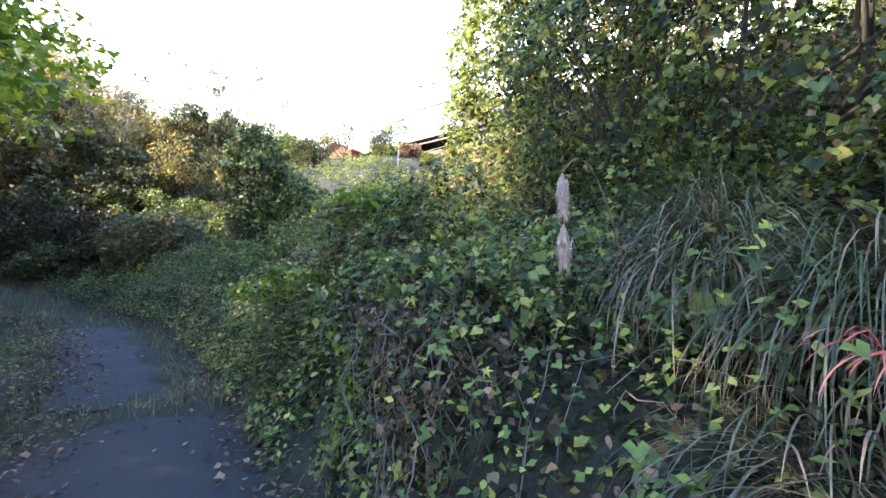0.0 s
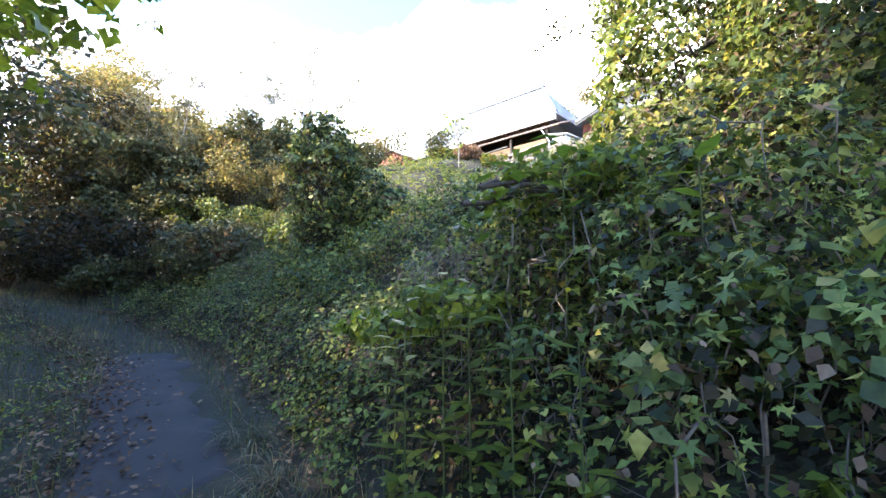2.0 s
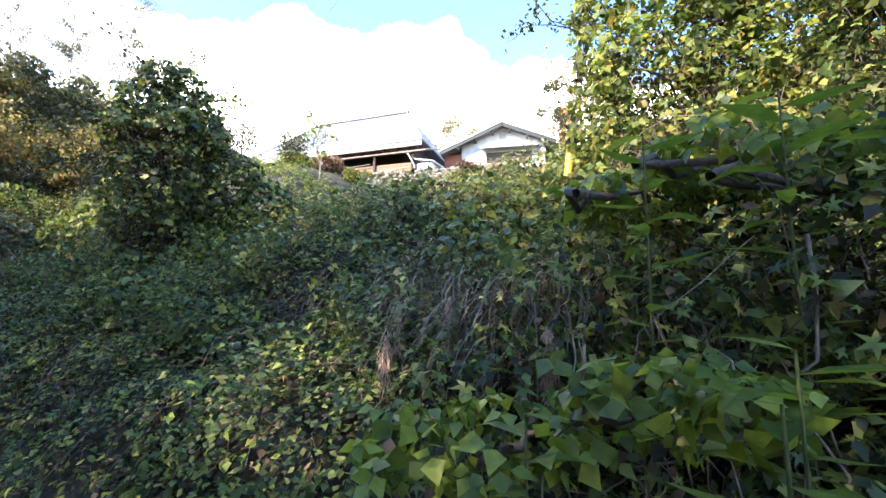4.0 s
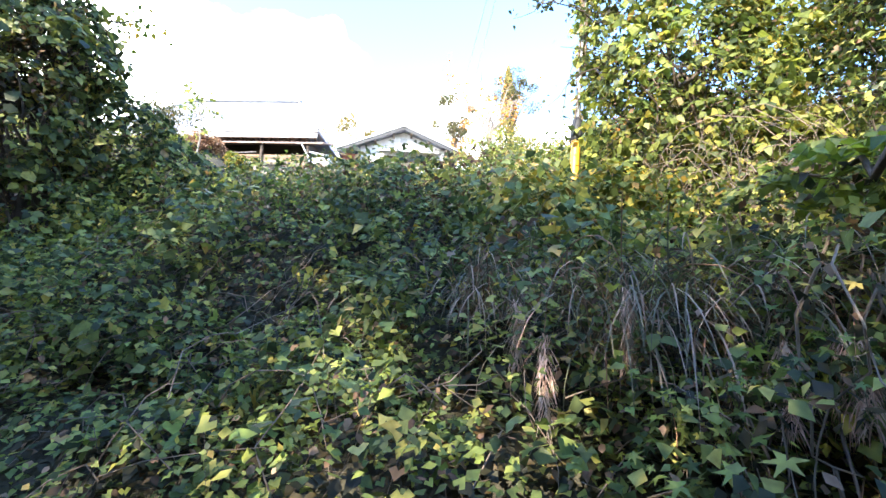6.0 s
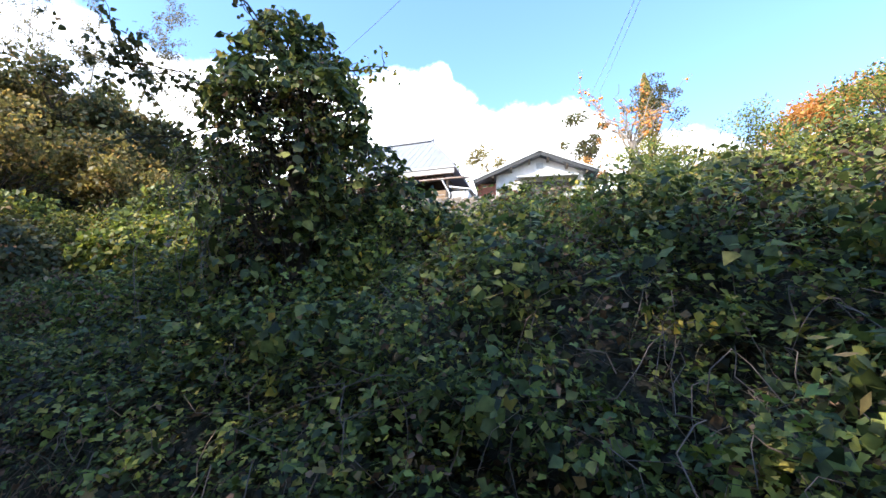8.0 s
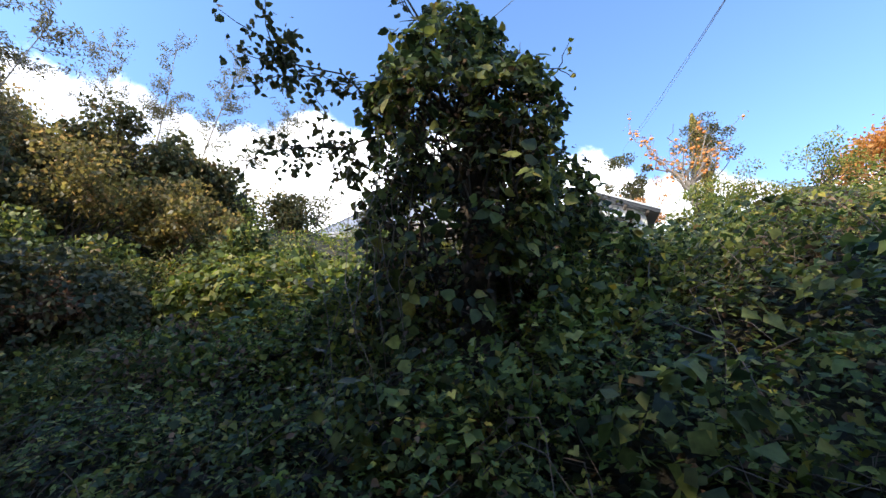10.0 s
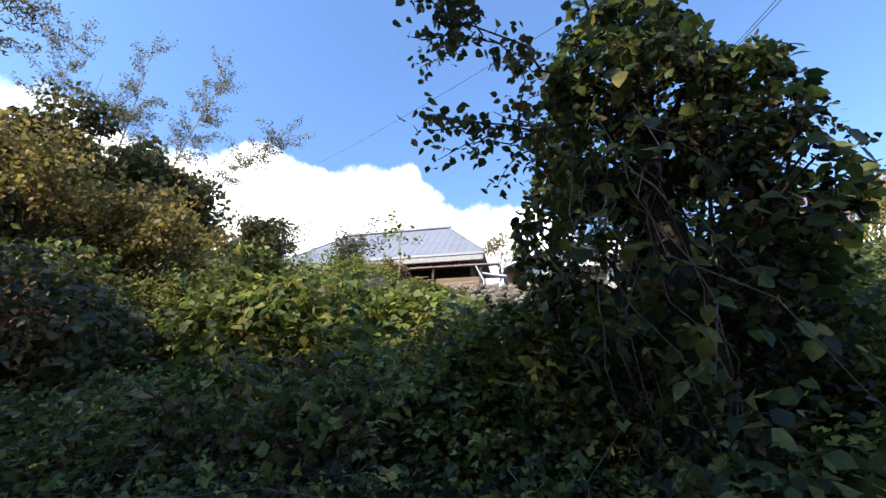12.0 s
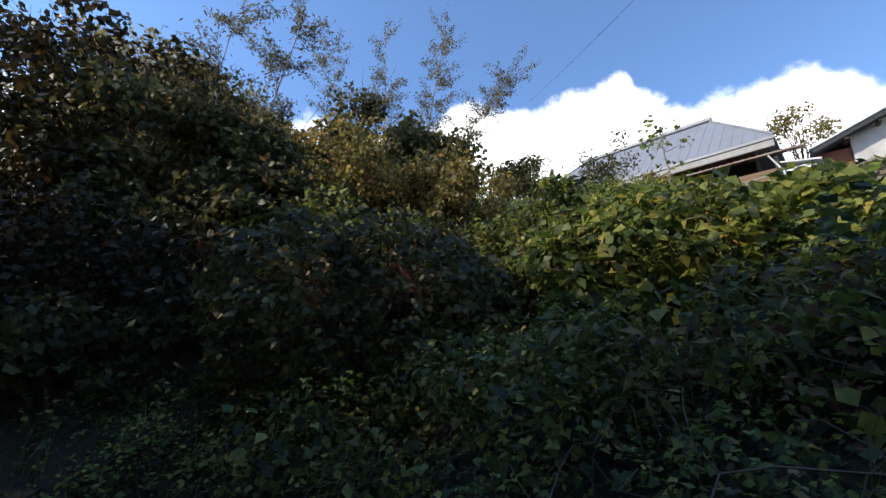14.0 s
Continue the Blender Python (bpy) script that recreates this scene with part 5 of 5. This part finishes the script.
def gable_shed():
    root = thing("storage_shed", pose(7.2, 23.9, 9.0, 0, 0, -30), "low storage shed with a white plastered gable and dark barge boards", "shed")
    A, E_ = 3.15, 2.0

    def gable_bm(y0, y1, w, z0, apex, eave):
        bm = bmesh.new()
        f = [bm.verts.new(p) for p in ((-w, y0, z0), (w, y0, z0), (w, y0, eave), (0, y0, apex), (-w, y0, eave))]
        b = [bm.verts.new((v.co.x, y1, v.co.z)) for v in f]
        bm.faces.new(f)
        bm.faces.new(b[::-1])
        for i in range(5):
            bm.faces.new((f[i], b[i], b[(i + 1) % 5], f[(i + 1) % 5]))
        bmesh.ops.recalc_face_normals(bm, faces=bm.faces[:])
        return bm

    part("wall", gable_bm(0, 5.5, 2.3, -.6, A - .15, E_ + .05), M["plaster"], root)
    roof = part("roof", slab([(0, -.5, A), (0, 6, A), (-3.5, 6, A - 1.5), (-3.5, -.5, A - 1.5)], .07), M["roof_metal"], root, "grey sheet roof")
    part("roof_slope", slab([(0, -.5, A), (0, 6, A), (2.9, 6, A - 1.22), (2.9, -.5, A - 1.22)], .07), M["roof_metal"], roof)
    for sx, x1, dz in ((-1, -3.5, 1.5), (1, 2.9, 1.22)):
        part("barge_board", slab([(0, -.56, A - .02), (0, -.5, A - .02), (x1, -.5, A - .02 - dz), (x1, -.56, A - .02 - dz)], .20), M["black"], root, "dark barge board")
        part("white_trim", slab([(0, -.6, A + .03), (0, -.56, A + .03), (x1, -.56, A + .03 - dz), (x1, -.6, A + .03 - dz)], .06), M["white_paint"], root, "white metal edge trim")
    for k in range(-3, 3):
        x = k * .95 + .4
        part("purlin", box(x - .06, -.5, A - .45 * abs(x) - .30, x + .06, .0, A - .45 * abs(x) - .18, .005), M["dark_wood"], root)
    # solid dark panel on the wall, its colour standing for an opening's shade
    w = part("window", box(-.9, -.03, 1.0, 1.6, .02, 1.6, .008), M["dark_wood"], root, "long dark panel standing for a shaded opening under a canopy")
    part("canopy", slab([(-1.2, .02, 1.95), (1.9, .02, 1.95), (1.9, -.55, 1.75), (-1.2, -.55, 1.75)], .05), M["white_sheet"], root, "pale sheet canopy")
    part("side_wall", box(-3.3, .2, -.6, -2.32, 4.5, A - 1.45, .01), M["red_board"], root, "reddish-brown boarded side bay")
    part("vent", box(-.18, -.05, 2.35, .18, .0, 2.65, .01), M["concrete"], root)


def red_hut():
    root = thing("red_hut", pose(-8.2, 32.6, 8.6, 0, 0, -30), "small red-brown boarded hut with pale roof edges", "hut")
    part("wall", box(-1.4, 0, -.4, 1.4, 2.6, 2.7, .02), M["red_board"], root)
    part("gable", slab([(-1.4, 0, 2.7), (1.4, 0, 2.7), (.02, 0.02, 3.4), (-.02, 0.02, 3.4)], .05), M["red_board"], root)
    for sx in (-1, 1):
        r = part("roof", slab([(0, -.35, 3.5), (0, 2.9, 3.5), (1.8 * sx, 2.9, 2.6), (1.8 * sx, -.35, 2.6)], .08), M["rust"], root)
        part("white_trim", slab([(0, -.40, 3.53), (0, -.35, 3.53), (1.8 * sx, -.35, 2.63), (1.8 * sx, -.40, 2.63)], .10), M["white_paint"], r)
    w = part("window", box(-.5, -.04, 1.4, .5, .0, 2.1, .006), M["glass"], root)
    part("frame", box(-.56, -.05, 1.34, .56, -.03, 1.40, .004), M["white_paint"], w)


hip_house()
gable_shed()
red_hut()


def stone_wall():
    """Dry-stone retaining wall below the house terrace."""
    root = tagged(new("retaining_wall"), "tumbled dry-stone retaining wall below the house terrace", "stone wall", kind="structure")
    a, b = np.array([-4.0, 27.0]), np.array([6.6, 21.2])
    meshes = []
    for k in range(6):
        bm = bmesh.new()
        bmesh.ops.create_icosphere(bm, subdivisions=1, radius=1)
        for v in bm.verts:
            v.co *= 1 + RNG.uniform(-.22, .22)
            v.co = Vector((v.co.x, v.co.y * .7, v.co.z * .72))
        me = bpy.data.meshes.new("stone")
        bm.to_mesh(me)
        bm.free()
        me.materials.append(M["stone"])
        meshes.append(me)
    d = (b - a) / np.linalg.norm(b - a)
    ang = math.degrees(math.atan2(d[1], d[0]))
    L_ = np.linalg.norm(b - a)
    for row in range(5):
        x = RNG.uniform(0, .2)
        while x < L_:
            w = RNG.uniform(.13, .27)
            p = a + d * x
            back = row * .09
            st = new("stone", meshes[RNG.integers(6)])
            st.parent = root
            z = 7.75 + .3 * (x / L_) + row * .24 + RNG.uniform(-.05, .05)
            st.matrix_world = pose(p[0] + .5 * back, p[1] + .85 * back, z, RNG.uniform(-25, 25), RNG.uniform(-25, 25), ang + RNG.uniform(-20, 20)) @ Matrix.Diagonal((w, w, w, 1))
            x += w * 1.65
    # earth behind the stones
    n = np.array([.5, .86])
    p, q = a + n * .45, b + n * .45
    r, s = b + n * 1.6, a + n * 1.6
    bm = bmesh.new()
    t = [bm.verts.new((v[0], v[1], z)) for v, z in ((p, 8.75), (q, 9.05), (r, 9.0), (s, 8.6))]
    lo = [bm.verts.new((v.co.x, v.co.y, 6.2)) for v in t]
    bm.faces.new(t)
    for i in range(4):
        bm.faces.new((t[i], lo[i], lo[(i + 1) % 4], t[(i + 1) % 4]))
    bmesh.ops.recalc_face_normals(bm, faces=bm.faces[:])
    part("earth_fill", bm, M["soil"], root)


stone_wall()


# ---- trees round the buildings ----
def sapling():
    x, y = -2.4, 22.2
    z = ground_at(x, y)
    h = 10.1 - z
    root = thing("paulownia_sapling", pose(x, y, z - .1), "slender sapling with sparse large yellow-green leaves", "tree")
    items, P = [tube([(0, 0, -.1), (.05, 0, h * .4), (-.06, .03, h * .75), (0, 0, h)], [.04, .03, .02, .006], 6)], []
    for k in range(11):
        f, a = RNG.uniform(.35, 1), RNG.uniform(0, 6.28)
        c = np.array([0, 0, h * f])
        e = c + np.array([math.cos(a), math.sin(a), .35]) * RNG.uniform(.3, .85)
        items.append(limb(c, e, .014, .004, 0, 5, .05))
        P.append(e + RNG.normal(size=(11, 3)) * .15)
    P = np.concatenate(P)
    part("trunk", join(items), M["pale_bark"], root)
    part("crown", leaves(P, np.array([-.2, -.3, .6]) + RNG.normal(size=(len(P), 3)) * .5, RNG.uniform(.10, .22, len(P)), OVATE, droop=.4), M["vine_sun_toned"], root)


def persimmon(x, y, h, r):
    z = ground_at(x, y)
    root = thing("persimmon_tree", pose(x, y, z - .1), "bare-branched persimmon tree hung with orange fruit", "tree")
    items, tips = [tube([(0, 0, -.2), (.12, 0, h * .2), (-.05, .08, h * .45)], [.15, .12, .09], 8)], []
    for k in range(15):
        a = k * 2.4 + RNG.uniform(-.3, .3)
        c = np.array([-.05, .08, h * RNG.uniform(.22, .45)])
        e = np.array([math.cos(a) * r * RNG.uniform(.45, 1), math.sin(a) * r * RNG.uniform(.45, 1), h * RNG.uniform(.6, 1)])
        items.append(limb(c, e, .06, .012, -.15, 8, .09))
        for q in range(6):
            g = c + (e - c) * RNG.uniform(.4, 1)
            f = g + RNG.normal(size=3) * np.array([.5, .5, .4])
            items.append(limb(g, f, .016, .004, 0, 6, .14))
            tips.append((g, f))
    part("trunk", join(items), M["pale_bark"], root, smooth=True)
    me = None
    for g, f in tips:
        if me is None:
            bm = bmesh.new()
            bmesh.ops.create_icosphere(bm, subdivisions=2, radius=.085)
            for v in bm.verts:
                v.co.z *= .82
            ob = part("fruit", bm, M["fruit"], root, "ripe orange persimmon", smooth=True)
            me = ob.data
        else:
            ob = new("fruit", me)
            ob.parent = root
        ob.location = g * .3 + f * .7 - np.array([0, 0, .09])
    P = np.concatenate([g + (f - g) * RNG.uniform(.2, 1.1, (9, 1)) + RNG.normal(size=(9, 3)) * .12 for g, f in tips])
    part("leaves", leaves(P, np.array([0, 0, .5]) + RNG.normal(size=(len(P), 3)) * .7, RNG.uniform(.05, .11, len(P)), OVATE, droop=.5), M["orange_tree"], root, "sparse orange autumn leaves")


def cypress(x, y, h, r):
    z = ground_at(x, y)
    root = thing("cypress_tree", pose(x, y, z - .1), "narrow pointed yellow-green cypress", "tree")
    part("trunk", tube([(0, 0, -.2), (0, 0, h * .5), (0, 0, h * .95)], [.12, .08, .015], 8), M["bark"], root)
    n = 9000
    f = RNG.uniform(.06, 1, n) ** .8
    a = RNG.uniform(0, 6.28, n)
    w = r * (1 - f) ** .7 * (1 + .2 * vnoise(a * 2, f * 14, .7)) * RNG.uniform(.5, 1.02, n)
    P = np.c_[w * np.cos(a), w * np.sin(a), h * f]
    part("crown", leaves(P, np.c_[np.cos(a), np.sin(a), np.full(n, .2)] + RNG.normal(size=(n, 3)) * .4, RNG.uniform(.10, .2, n), LANCE, np.c_[np.cos(a) * .4, np.sin(a) * .4, np.ones(n)], 0), M["cypress"], root)


sapling()
persimmon(12.6, 23.0, 6.2, 3.1)
cypress(15.5, 24.6, 7.5, 1.2)
leafy_tree("garden_tree", 15.6, 24.4, 6.6, 1.7, M["dark_tree"], "dark green garden tree beside a cypress", 3000, .12, clumps=16)
leafy_tree("garden_tree", 10.9, 24.6, 3.6, 1.5, M["orange_tree"], "small garden tree with orange autumn leaves", 1800, .1, clumps=14)
leafy_tree("garden_tree", 6.6, 29.4, 5.4, 1.9, M["olive_tree"], "yellow-green tree behind the buildings", 2600, .14, clumps=18)
leafy_tree("garden_tree", 4.6, 31.0, 4.6, 1.6, M["bright_tree"], "bushy green tree behind the farmhouse", 2600, .14, clumps=18)
leafy_tree("conifer", 15.2, 30.5, 7.5, 1.8, M["dark_tree"], "dark conifer behind the shed", 4000, .16, clumps=22)
for x, y, h, r, m in ((-3.4, 25.4, .9, .8, "vine_yellow"), (-2.0, 24.7, .9, .8, "straw"), (-.6, 24.0, .8, .7, "vine_yellow"), (-3.6, 25.4, 2.6, 1.1, "dark_tree"), (-6.6, 28.6, 2.8, 1.4, "dark_tree"), (-8.2, 27.6, 2.4, 1.2, "olive_tree"), (4.7, 22.3, .8, .8, "dry"), (9.8, 20.2, 1.6, 1.2, "vine_sun_toned"), (11.6, 20.6, 1.8, 1.3, "vine_sun_toned"), (13.8, 20.4, 2.0, 1.5, "vine_yellow"), (16.5, 19.5, 2.6, 1.8, "vine_sun_toned"), (10.6, 14.0, 1.6, 1.4, "vine_sun_toned"), (13.0, 12.5, 2.0, 1.6, "vine_sun_toned")):
    shrub(x, y, h, r, M[m], {"dark_tree": "dark round garden bush", "olive_tree": "olive-brown bush beside the hut", "dry": "withered brown bramble bush", "straw": "pale withered weeds below the house", "vine_yellow": "yellowing bush on the slope", "vine_sun_toned": "green leafy bush on the slope"}[m], 2200, .11, "bush", "garden bushes")


def zelkova(x, y, z, h, r):
    root = thing("zelkova_tree", pose(x, y, z), "broad round-topped tree in orange autumn leaf", "tree")
    items, P = [tube([(0, 0, -3), (0, 0, 0), (.1, 0, h * .25)], [.4, .32, .25], 10)], []
    for k in range(60):
        a, q = RNG.uniform(0, 6.28), math.sqrt(RNG.uniform(.02, 1))
        e = np.array([math.cos(a) * r * q, math.sin(a) * r * q, h * (.45 + .55 * math.sqrt(max(0, 1 - q * q)))])
        items.append(limb((.1, 0, h * .2), e, .09, .012, -.1 * h, 8, .05))
        m = 190
        P.append(e + RNG.normal(size=(m, 3)) * np.array([r * .12, r * .12, h * .05]))
    P = np.concatenate(P)
    part("trunk", join(items), M["bark"], root, smooth=True)
    part("crown", leaves(P, np.array([0, 0, .8]) + RNG.normal(size=(len(P), 3)) * .5, RNG.uniform(.15, .3, len(P)), DIAMOND), M["orange_tree"], root)


zelkova(28.3, 20.0, 11.5, 6.6, 5.4)


def overhead_cable(a, b, sag, label):
    a, b = np.array(a, float), np.array(b, float)
    t = np.linspace(0, 1, 24)[:, None]
    P = a * (1 - t) + b * t
    P[:, 2] -= sag * 4 * (t * (1 - t))[:, 0]
    ob = tagged(part("overhead_cable", tube(P, .011, 5), M["cable"]), label, "cable", "overhead cables")
    return ob


overhead_cable((.3, 7.0, 9.6), (-5.4, 41.4, 25.0), .4, "thin black overhead cable running up to the house")
overhead_cable((.3, 7.0, 9.8), (19.8, 35.9, 25.3), .3, "thin black overhead cable crossing above the slope")
overhead_cable((.4, 7.0, 10.1), (21.0, 35.4, 26.6), .3, "thin black overhead cable crossing above the slope")
